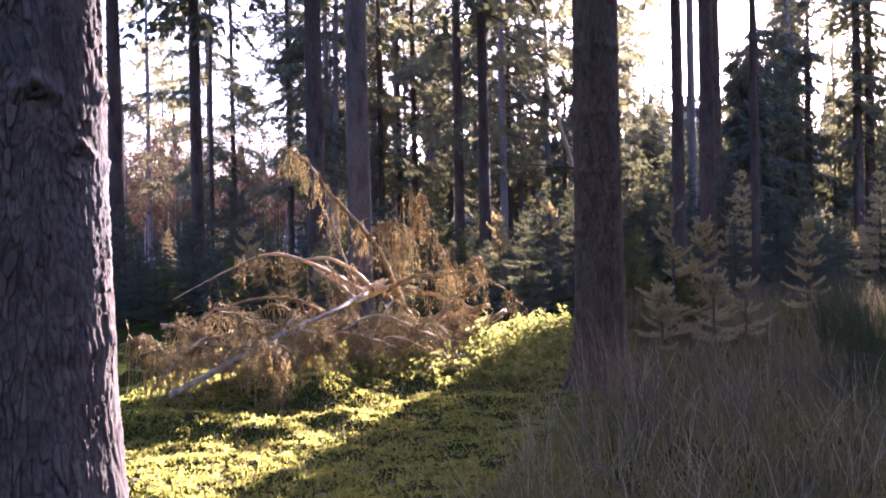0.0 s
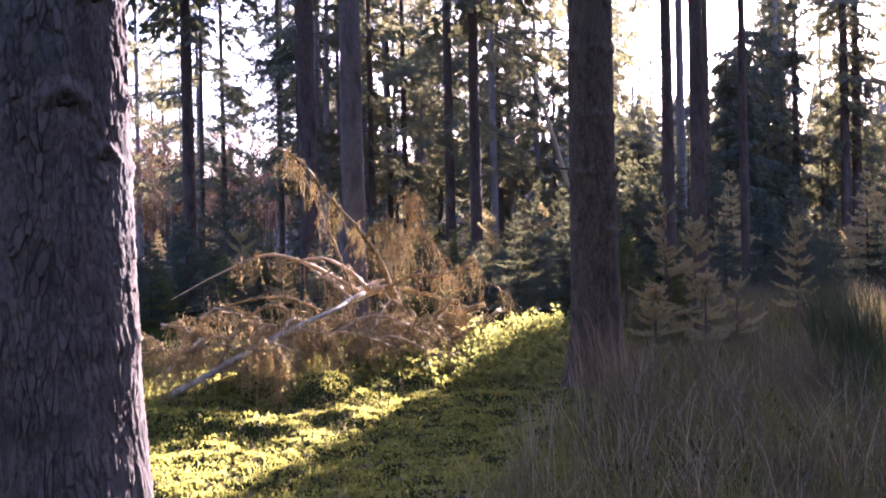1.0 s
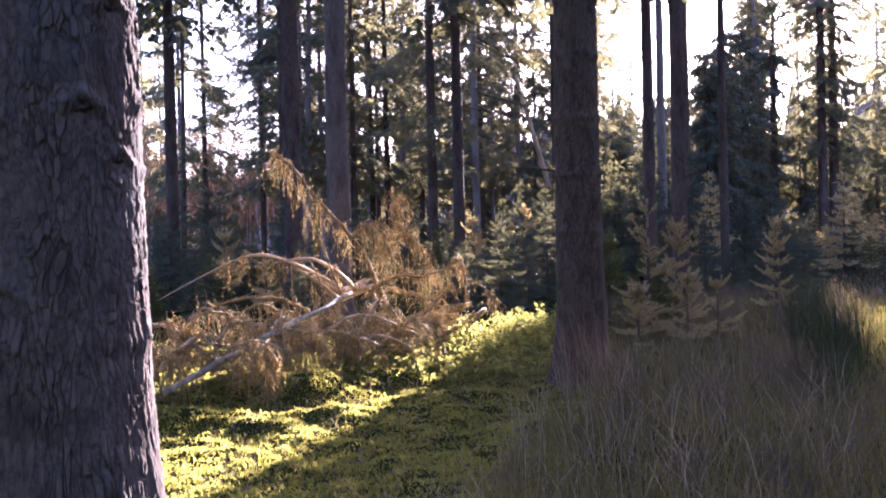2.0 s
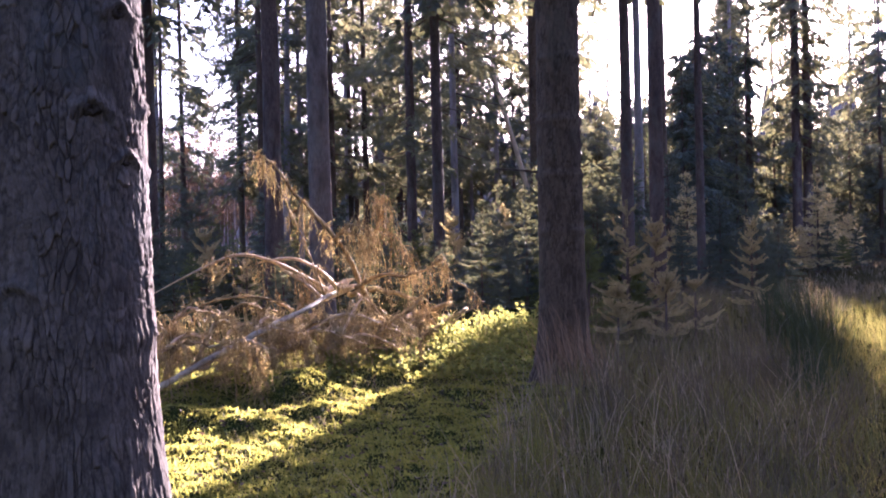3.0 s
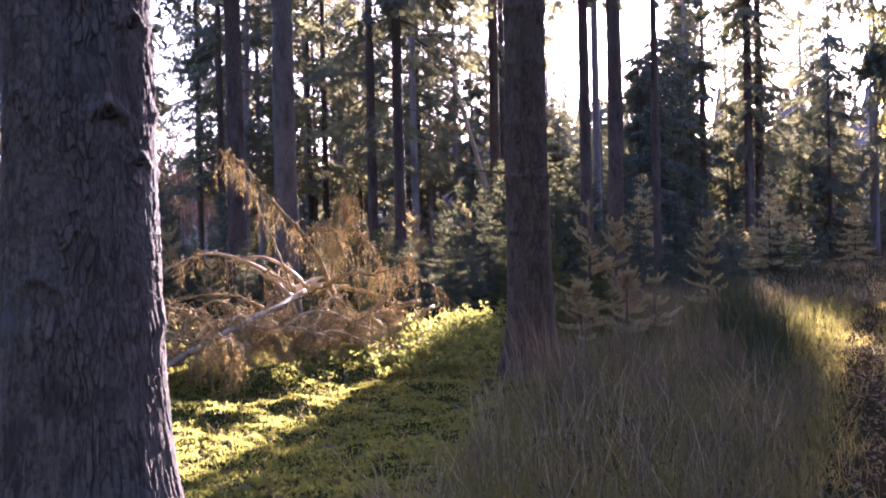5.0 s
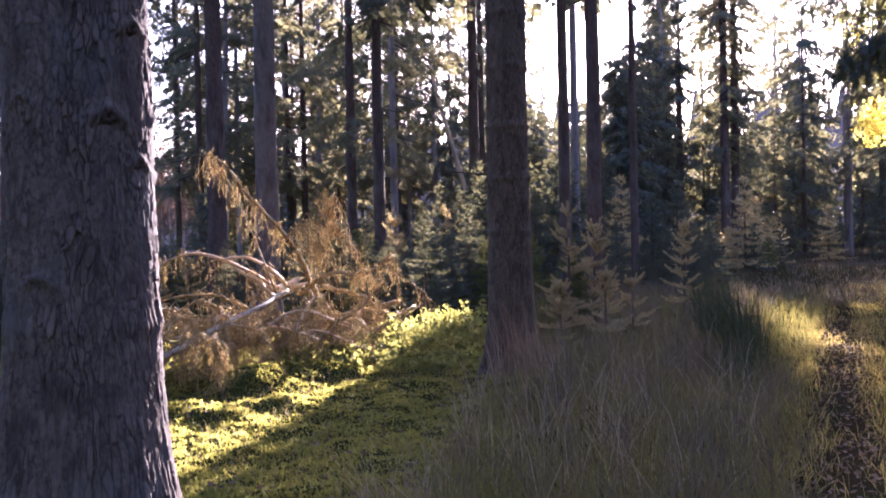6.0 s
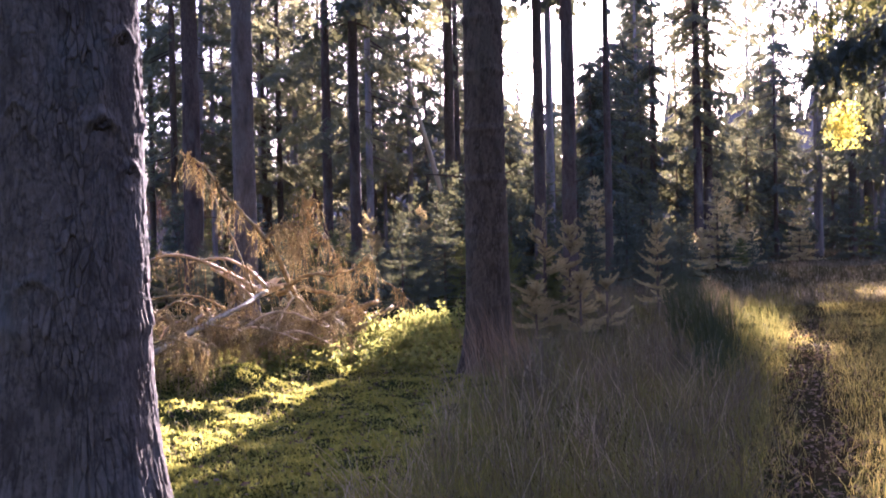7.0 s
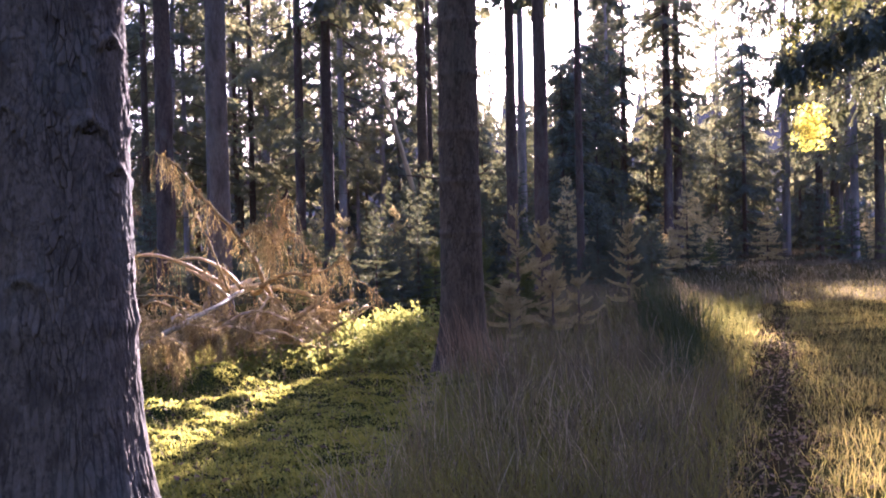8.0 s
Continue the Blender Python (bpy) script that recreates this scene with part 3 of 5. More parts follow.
k = 0
# those near the sun's lane are added and sized to shade moss and track
for u, v, s in ((-0.7, 48, 0.9), (0.0, 52, 1.1), (-0.9, 55, 1.08), (-1.55, 40, 0.725), (-1.85, 43, 0.78), (-1.2, 38, 0.77), (-2.05, 41, 0.735), (-1.7, 41.5, 0.75), (-1.35, 44, 0.83), (-1.95, 38.5, 0.70), (-2.05, 40, 0.69), (-1.75, 42, 0.715), (-0.2, 62, 1.05), (0.1, 45, 0.6), (0.6, 47, 0.84), (1.8, 47, 0.66), (2.8, 48, 0.92), (3.9, 55, 0.95), (4.0, 51, 0.72), (6.9, 47, 0.9), (7.2, 53, 1.0), (8.0, 49, 0.85), (9.0, 55, 0.95), (3.5, 62, 0.95), (10.4, 58, 0.95), (7.6, 62, 1.15), (8.8, 65, 1.1), (12.0, 63, 0.95), (5.4, 50, 0.6), (5.0, 60, 0.75), (6.0, 56, 0.7)):
    x, y = u * math.cos(AZ) + v * math.sin(AZ), v * math.cos(AZ) - u * math.sin(AZ)
    if abs(x - path_x(y)) > 1.6:
        full_fir(x, y, s, k, "dense dark fir with branches down to the ground", "dark firs")
    k += 1
rng = np.random.default_rng(12)
for _ in range(44):
    y = rng.uniform(42, 95)
    x = y * rng.uniform(-0.12, 0.85)
    u, v = sun_lane(x, y)
    s = rng.uniform(0.7, 1.2)
    if -8.4 < u < 7.0:
        # low enough to leave the ray of sun free
        s = min(s, ((v - 13) * math.tan(EL) - 0.8) / 12.5)
    if abs(x - path_x(y)) < 3.5 and y < 72:
        continue
    full_fir(x, y, s, k, "dense dark fir with branches down to the ground", "dark firs")
    k += 1
for _ in range(22):
    v = rng.uniform(42, 85)
    u = rng.uniform(-9, -2.2)
    x, y = u * math.cos(AZ) + v * math.sin(AZ), v * math.cos(AZ) - u * math.sin(AZ)
    full_fir(x, y, ((v - 13) * math.tan(EL) - rng.uniform(0.8, 2.5)) / 12.5, k, "low dark fir in the gap of the stand", "dark firs")
    k += 1


for x, y, s in ((43.0, 72, 0.75), (45.6, 76, 0.95), (41.0, 75, 0.9), (48.0, 79, 1.0), (50.5, 78, 0.9), (44.5, 82, 1.1), (38.6, 71, 0.8), (53.0, 82, 1.1), (47.0, 86, 1.2)):
    full_fir(x, y, s, k, "dense dark fir where the track bends away", "dark firs")
    k += 1


# ---- far birches and bare saplings on the light side ----
def birch_mesh(seed, h):
    rng = np.random.default_rng(seed)
    b, tw = Bag(), Bag()
    tube(b, curve_points([(0, 0, -0.2), (rng.normal(0, 0.15), 0, h * 0.5), (rng.normal(0, 0.3), 0, h)], 8), 0.07, 0.015, 6)
    for _ in range(60):
        z = h * rng.uniform(0.15, 0.98)
        a = rng.uniform(0, 6.28)
        l = (h - z) * 0.3 + rng.uniform(0.4, 0.9)
        out = np.array([math.cos(a), math.sin(a), 0])
        pts = curve_points([(0, 0, z), out * l * 0.5 + (0, 0, z + l * 0.55), out * l + (0, 0, z + l * 0.8)], 5)
        tube(tw, pts, 0.018, 0.004, 3, cap=False)
        o = pts[rng.integers(2, 5, 14)] + rng.normal(0, 0.2, (14, 3))
        leaves(tw, o, unit(rng.normal(size=(14, 3))), rng.normal(size=(14, 3)), np.full(14, 0.22), np.full(14, 0.07))
    return b.mesh("trunk", BIRCH), tw.mesh("twig_crown", LITTER)


BIRCHES = [birch_mesh(s, h) for s, h in ((1, 9.0), (2, 10.5), (3, 8.0))]
rng = np.random.default_rng(31)
for k in range(85):
    y = rng.uniform(50, 85)
    x = y * rng.uniform(-0.52, -0.08)
    t = thing("birch_tree", on_ground(x, y), "slender bare birch with reddish twigs", "tree", "far birches", turn=rng.uniform(0, 6.28), size=rng.uniform(0.75, 1.1))
    for nm, m in zip(("trunk", "twig_crown"), BIRCHES[k % 3]):
        tagged(part(nm, m, t), kind="" if nm == "trunk" else "stuff")


# ---- woods all round, behind the camera and far off ----
def far_woods():
    rng = np.random.default_rng(8)
    bag = Bag()
    o, d, s = [], [], []
    for _ in range(420):
        a = rng.uniform(0, 2 * np.pi)
        back = math.cos(a) < 0.35
        R = rng.uniform(14, 40) if back else rng.uniform(95, 130)
        x, y = R * math.sin(a), R * math.cos(a)
        if back and abs(x - path_x(y)) < 4.5:
            continue
        h = rng.uniform(16, 23) if back else rng.uniform(9, 14)
        if not back and x < 0:
            h *= 0.6
        z0 = float(gz(x, y))
        tube(bag, [(x, y, z0 - 0.3), (x, y, z0 + h)], 0.17, 0.03, 5, cap=False)
        for _ in range(46):
            z = z0 + h * rng.uniform(0.25, 1.0)
            b = rng.uniform(0, 6.28)
            l = (z0 + h - z) * 0.2 + 0.4
            o.append((x + math.cos(b) * l * 0.5, y + math.sin(b) * l * 0.5, z))
            d.append((math.cos(b), math.sin(b), -0.5))
            s.append(rng.uniform(1.3, 2.2))
    place_sprays(bag, np.array(o), np.array(d), np.array(s), rng, SPRAYS_COARSE)
    tagged(part("far_woods", bag.mesh("far_woods", NEEDLE)), "dark conifer woods in the distance", "woods", kind="stuff")


far_woods()


# ---- young spruces ----
def sapling_branch(rng, z, a, l, pitch, needle, dens, twig_gap, broad=0.2):
    """One branch with its side twigs: wood and needles in two bags."""
    wood, leaf = Bag(), Bag()
    out = np.array([math.cos(a), math.sin(a), 0])
    side = np.array([-math.sin(a), math.cos(a), 0])
    up = np.array([0, 0, 1.0])
    tip = out * l * math.cos(pitch) + up * l * math.sin(pitch)
    pts = curve_points([up * z, up * z + tip * 0.5 - up * 0.07 * l, up * z + tip], 7)
    tube(wood, pts[::2] if broad > 0.25 else pts, 0.007, 0.0025, 3, cap=False)
    needles(leaf, pts, dens, needle, needle * broad, rng)
    n = max(1, int(l / twig_gap))
    for i in range(n):
        t = 0.25 + 0.7 * (i + rng.uniform(0, 0.6)) / n
        p = pts[min(5, int(t * 5))]
        for sd in (-1, 1):
            tl = l * (1.05 - t) * rng.uniform(0.4, 0.6) + 0.03
            way = unit(tip / l * 0.75 + side * sd * rng.uniform(0.6, 0.9) + up * rng.uniform(-0.1, 0.15))
            q = curve_points([p, p + way * tl], 3)
            needles(leaf, q, dens, needle, needle * broad, rng)
    return wood, leaf


def sapling_bags(seed, h, whorls, per, needle, dens, twig_gap, spread, top_pitch=50, broad=0.2, floor=0.14, low_pitch=-4, gaps=0.0):
    rng = np.random.default_rng(seed)
    out = []
    stem = Bag()
    tube(stem, [(0, 0, -0.08), (0, 0, h * 0.5), (0, 0, h)], 0.012 + 0.012 * h, 0.004, 6)
    top = Bag()
    needles(top, [(0, 0, h * 0.8), (0, 0, h)], dens * 1.6, needle, needle * broad, rng)
    for w in range(whorls):
        f = (w + 0.35) / whorls
        z = h * (0.97 - 0.9 * f)
        l = spread * (floor + (1 - floor) * f ** 0.8) * h
        pitch = radians(top_pitch - (top_pitch - low_pitch) * min(1, f * 1.15))
        a0 = rng.uniform(0, 6.28)
        for b in range(per):
            if rng.random() < gaps:
                continue
            out.append(sapling_branch(rng, z + rng.uniform(-0.04, 0.04) * h + (rng.uniform(-0.45, 0.45) * h * 0.9 / whorls if gaps and w else 0), a0 + 6.283 * b / per + rng.uniform(-0.3, 0.3), l * rng.uniform(0.75, 1.15), pitch + rng.uniform(-0.15, 0.15), needle, dens, twig_gap, broad))
    return stem, top, out


def sapling(place, h, seed, label, material, whorls=5, per=5, needle=0.027, dens=1500, twig_gap=0.085, spread=0.36, group="young spruces", parts=True, top_pitch=58):
    t = thing("spruce_sapling", on_ground(*place), label, "sapling", group)
    stem, top, branches = sapling_bags(seed, h, whorls, per, needle, dens, twig_gap, spread, top_pitch, 0.2, 0.42, 14, 0.12)
    part("stem", stem.mesh("stem", BARK), t)
    part("leader", top.mesh("leader", material), t)
    if parts:
        for wood, leaf in branches:
            b = part("branch", wood.mesh("branch", BARK), t)
            part("needles", leaf.mesh("needles", material), b)
    return t


sapling((2.48, 10.25), 1.62, 1, "yellowish young spruce with upswept top shoots", NEEDLE_GOLD, whorls=4, spread=0.26)
sapling((2.98, 10.9), 1.30, 2, "brownish young spruce in the tall grass", NEEDLE_GOLD, spread=0.34)
sapling((2.25, 11.3), 1.15, 3, "low spreading young spruce beside a trunk", NEEDLE_YOUNG, spread=0.5)
sapling((2.75, 9.7), 0.78, 4, "small yellowish spruce in the grass", NEEDLE_GOLD, whorls=4, per=6, spread=0.5)
sapling((2.2, 9.6), 0.66, 14, "small yellowish spruce beside a trunk", NEEDLE_GOLD, whorls=4, spread=0.55)
sapling((3.3, 10.4), 0.68, 15, "small yellowish spruce in the grass", NEEDLE_GOLD, whorls=3, spread=0.55)
sapling((2.62, 10.7), 0.95, 16, "bushy olive young spruce among yellowish ones", NEEDLE_YOUNG, per=6, spread=0.48)
sapling((5.55, 14.46), 1.5, 5, "lone young spruce with a pointed top", NEEDLE_GOLD, whorls=7, needle=0.034, dens=1000, twig_gap=0.1, spread=0.3)
sapling((-3.95, 19.2), 1.55, 6, "sunlit young spruce before the dark thicket", NEEDLE_GOLD, whorls=7, needle=0.05, dens=400, spread=0.4)
sapling((1.31, 22.0), 1.75, 7, "pale young spruce among the trunks", NEEDLE_GOLD, needle=0.05, dens=320)
sapling((2.6, 22.5), 1.95, 8, "pale young spruce among the trunks", NEEDLE_GOLD, needle=0.05, dens=320)
sapling((-3.1, 19.0), 1.0, 9, "small pale spruce at the thicket's edge", NEEDLE_GOLD, needle=0.045, dens=360)


def bush_variant(seed, h, spread, coarse=False):
    stem, top, branches = sapling_bags(seed, h, 9, 6, 0.11, 36, 0.18, spread, 35, 0.34) if coarse else sapling_bags(seed, h, 11, 6, 0.075, 75, 0.13, spread, 35, 0.28)
    bag, wood = Bag(), Bag()
    for w, l in branches:
        bag.put(np.concatenate(l.v), np.array(l.f))
        wood.put(np.concatenate(w.v), np.array(w.f))
    bag.put(np.concatenate(top.v), np.array(top.f))
    return stem.mesh("stem", BARK), wood.mesh("crown_wood", BARK), bag


BUSH_BAGS = [bush_variant(50 + i, h, sp) for i, (h, sp) in enumerate(((2.2, 0.42), (2.8, 0.36), (1.6, 0.55)))]
BUSH_FAR_BAGS = [bush_variant(60 + i, h, sp, True) for i, (h, sp) in enumerate(((2.2, 0.42), (2.8, 0.36), (1.6, 0.55)))]
BUSHES = {m: [(s, w, b.mesh("crown", m)) for s, w, b in BUSH_BAGS] for m in (NEEDLE, NEEDLE_YOUNG, NEEDLE_GOLD)}
BUSHES_FAR = {m: [(s, w, b.mesh("crown", m)) for s, w, b in BUSH_FAR_BAGS] for m in (NEEDLE, NEEDLE_YOUNG, NEEDLE_GOLD)}


def young_spruce(x, y, size, k, material, label, group="spruce thicket"):
    t = thing("young_spruce", on_ground(x, y), label, "young tree", group, turn=k * 2.1, size=size)
    for nm, m in zip(("stem", "crown_wood", "crown"), (BUSHES if y < 24 else BUSHES_FAR)[material][k % 3]):
        tagged(part(nm, m, t), kind="" if nm == "stem" else "stuff")


for k, (x, y, s, m) in enumerate((
        (-6.9, 17.5, 0.9, NEEDLE), (-6.2, 18.5, 0.8, NEEDLE), (-5.5, 17.2, 0.75, NEEDLE), (-4.9, 18.6, 0.85, NEEDLE), (-4.3, 20.5, 0.9, NEEDLE), (-4.6, 15.8, 0.62, NEEDLE_YOUNG),
        (-3.7, 16.6, 0.55, NEEDLE_YOUNG), (-5.7, 15.4, 0.6, NEEDLE), (-3.2, 22.0, 0.8, NEEDLE), (-5.2, 23.5, 1.25, NEEDLE), (-7.6, 20.2, 1.0, NEEDLE), (-2.0, 21.5, 0.7, NEEDLE), (-8.4, 23, 1.1, NEEDLE),
        (1.3, 15.2, 0.62, NEEDLE), (1.9, 16.4, 0.6, NEEDLE), (0.8, 16.8, 0.6, NEEDLE), (2.4, 17.6, 0.7, NEEDLE), (1.4, 19.0, 0.7, NEEDLE), (0.2, 19.2, 0.6, NEEDLE), (-0.8, 18.0, 0.6, NEEDLE), (3.2, 20, 0.75, NEEDLE_YOUNG), (2.2, 21, 0.8, NEEDLE),
        (-1.6, 25, 0.8, NEEDLE), (-0.3, 27, 0.8, NEEDLE), (0.6, 26, 0.7, NEEDLE_YOUNG), (2.6, 28, 0.9, NEEDLE), (4.2, 26, 0.8, NEEDLE), (5.6, 28, 0.9, NEEDLE),
        (6.0, 19.5, 0.55, NEEDLE), (6.9, 20.4, 0.6, NEEDLE), (7.8, 21.2, 0.62, NEEDLE), (8.6, 22.0, 0.7, NEEDLE), (9.4, 23.6, 0.75, NEEDLE), (10.4, 25, 0.8, NEEDLE), (8.2, 26, 1.05, NEEDLE_GOLD), (6.2, 25.5, 1.0, NEEDLE_GOLD), (11.6, 27.5, 0.85, NEEDLE), (10.2, 29, 0.9, NEEDLE), (12.6, 31, 0.9, NEEDLE),
        (13.9, 29.5, 0.75, NEEDLE), (15.6, 33, 0.95, NEEDLE_GOLD), (17.4, 35.2, 1.25, NEEDLE_GOLD), (16.4, 32.6, 0.6, NEEDLE), (22.8, 34, 0.95, NEEDLE), (24.6, 36.2, 0.9, NEEDLE), (26.2, 38, 1.0, NEEDLE_GOLD), (24.2, 38.5, 1.25, NEEDLE), (28.5, 39.6, 1.2, NEEDLE), (21.6, 38.5, 1.15, NEEDLE_GOLD), (30, 41, 1.3, NEEDLE))):
    young_spruce(x, y, s, k, m, "bushy golden young spruce" if m is NEEDLE_GOLD else "dark bushy young spruce in the understorey")
# added to shade the bushes before them, yet below the brushwood's sun
for k, (u, v) in enumerate(((-6.3, 26), (-5.6, 27.5), (-5.0, 25.5), (-4.4, 27), (-3.8, 26), (-3.2, 27.5), (-2.9, 25.5), (-6.0, 29.5), (-4.7, 30), (-3.5, 30), (-5.3, 23.5), (-4.1, 23), (-3.3, 23.2))):
    x, y = u * math.cos(AZ) + v * math.sin(AZ), v * math.cos(AZ) - u * math.sin(AZ)
    young_spruce(x, y, (v - 12.8) * math.tan(EL) / (2.2, 2.8, 1.6)[k % 3], k, NEEDLE, "dark bushy young spruce added to shade other bushes")
rng = np.random.default_rng(22)
for k in range(95):
    y = rng.uniform(14.5, 34)
    x = y * rng.uniform(-0.46, 0.38)
    if x > 0.37 * y - 0.6 or (abs(x + 1.2) < 1.6 and y < 16.5) or (2.5 < x < 7 and y < 16.5):
        continue
    s = rng.uniform(0.4, 0.72)
    u, v = sun_lane(x, y)
    if -6.5 < u < -1.8:
        s = min(s, max(0.25, ((v - 12.5) * math.tan(EL)) / 2.6))
    young_spruce(x, y, s, k, (NEEDLE, NEEDLE, NEEDLE, NEEDLE_YOUNG)[k % 4], "low dark bushy young spruce in the understorey")
rng = np.random.default_rng(21)
for k in range(70):
    y = rng.uniform(28, 60)
    x = y * rng.uniform(-0.48, 0.75)
    if abs(x - path_x(y)) < 2.2:
        continue
    young_spruce(x, y, rng.uniform(0.7, 1.4), k, (NEEDLE, NEEDLE, NEEDLE_YOUNG, NEEDLE_GOLD)[k % 4] if k % 8 else NEEDLE_GOLD, "bushy young spruce among distant trunks", "distant understorey")


# ---- drooping limbs and yellow leaves by the track ----
def drooping_limb(name, a, b, sag, material, label, seed, n=26, size=0.75):
    n, size = n * 4, size * 0.6
    rng = np.random.default_rng(seed)
    a, b = np.array(a, float), np.array(b, float)
    t = thing(name, tuple(a), label, "branch")
    wood, leaf = Bag(), Bag()
    pts = curve_points([(0, 0, 0), (b - a) * 0.5 + (0, 0, sag), b - a], 12)
    tube(wood, pts, 0.05, 0.012, 6)
    i = rng.integers(2, 12, n)
    spot = pts[i] + rng.normal(0, 0.22, (n, 3)) + np.array([0, 0, -0.12])
    way = unit(b - a)
    d = way * rng.uniform(-0.2, 0.9, (n, 1)) + rng.normal(0, 0.35, (n, 3)) + np.array([0, 0, -0.8])
    place_sprays(leaf, spot, d, size * rng.uniform(0.6, 1.2, n), rng)
    part("limb", wood.mesh("limb", BARK), t)
    part("needles", leaf.mesh("needles", material), t)
    return t


def from_sun_lane(u, v, z):
    return (u * math.cos(AZ) + v * math.sin(AZ), v * math.cos(AZ) - u * math.sin(AZ), z)


# a leafy limb added high up, to break the sun on the track
drooping_limb("spruce_limb", from_sun_lane(-0.1, 49, 10.2), from_sun_lane(2.7, 49, 9.8), 0.1, NEEDLE_LIGHT, "leafy spruce limb added to break the sun on the track", 6, 36, 0.75)
# a big spruce right of the track, whose limbs hang into view
tall_spruce((13.6, 14.6), 0.24, "leafy spruce with limbs hanging over the track", CROWN_MID[0], seed=90, stubs=4)
drooping_limb("spruce_limb", (13.4, 15.0, 5.9), (10.0, 16.9, 4.9), 0.2, NEEDLE, "dark drooping spruce limb", 1, 105, 0.85)
drooping_limb("spruce_limb", (13.4, 15.0, 6.9), (10.4, 17.2, 5.9), 0.3, NEEDLE_YOUNG, "backlit drooping spruce limb", 2, 34, 0.8)
drooping_limb("spruce_limb", (13.4, 15.0, 4.9), (11.4, 17.6, 4.2), 0.25, NEEDLE, "dark drooping spruce limb", 3, 34, 0.7)


drooping_limb("spruce_limb", (13.4, 15.0, 7.6), (9.6, 17.4, 6.3), 0.3, NEEDLE_LIGHT, "backlit drooping spruce limb", 4, 44, 0.7)
drooping_limb("spruce_limb", (13.4, 15.0, 6.2), (11.2, 16.4, 5.5), 0.2, NEEDLE, "dark drooping spruce limb", 5, 40, 0.7)


def leaf_cluster(place, w, h, n, seed, label, size=0.09):
    rng = np.random.default_rng(seed)
    t = thing("leafy_twig", place, label, "leaves")
    tw, lf = Bag(), Bag()
    for _ in range(9):
        e = rng.normal(0, 1, 3) * (w * 0.35, w * 0.35, h * 0.35)
        tube(tw, curve_points([(0, 0, h * 0.55), e * 0.5 + (0, 0, 0.1), e], 5), 0.012, 0.004, 4, cap=False)
    o = np.clip(rng.normal(0, 0.5, (n, 3)), -1, 1) * (w / 2, w / 2, h / 2)
    leaves(lf, o, unit(rng.normal(size=(n, 3)) + (0, 0, -0.6)), rng.normal(size=(n, 3)), rng.uniform(0.7, 1.2, n) * size, rng.uniform(0.5, 0.8, n) * size)
    tagged(part("twig_wood", tw.mesh("twig_wood", DEADWOOD), t), kind="stuff")
    tagged(part("foliage", lf.mesh("foliage", YELLOW_LEAF), t), kind="stuff")


leaf_cluster((10.49, 16.85, 3.46), 0.66, 0.92, 1000, 1, "cluster of bright yellow sunlit leaves", 0.07)
leaf_cluster((10.2, 17.0, 5.3), 0.9, 0.8, 120, 2, "loose yellow sunlit leaves", 0.08)
leaf_cluster((10.9, 17.0, 4.6), 0.6, 0.5, 110, 3, "loose yellow sunlit leaves", 0.08)

# a low barrier beam far down the track
bb = Bag()
tube(bb, [(33.6, 62.6, 1.0), (36.2, 61.2, 1.0)], 0.09, 0.09, 8)
bt = thing("log_barrier", on_ground(34.9, 61.9), "low dark log barrier across the track", "barrier")
bm1 = bb.mesh("beam", BARK)
bm1.transform(Matrix.Translation((-34.9, -61.9, -float(gz(34.9, 61.9)) - 0.25)))
part("beam", bm1, bt)
for sx in (33.9, 35.9):
    pb = Bag()
    yy = 62.6 - (sx - 33.6) * 1.4 / 2.6
    tube(pb, [(sx - 34.9, yy - 61.9, -0.3), (sx - 34.9, yy - 61.9, 0.72)], 0.07, 0.07, 8)
    part("post", pb.mesh("post", BARK), bt)


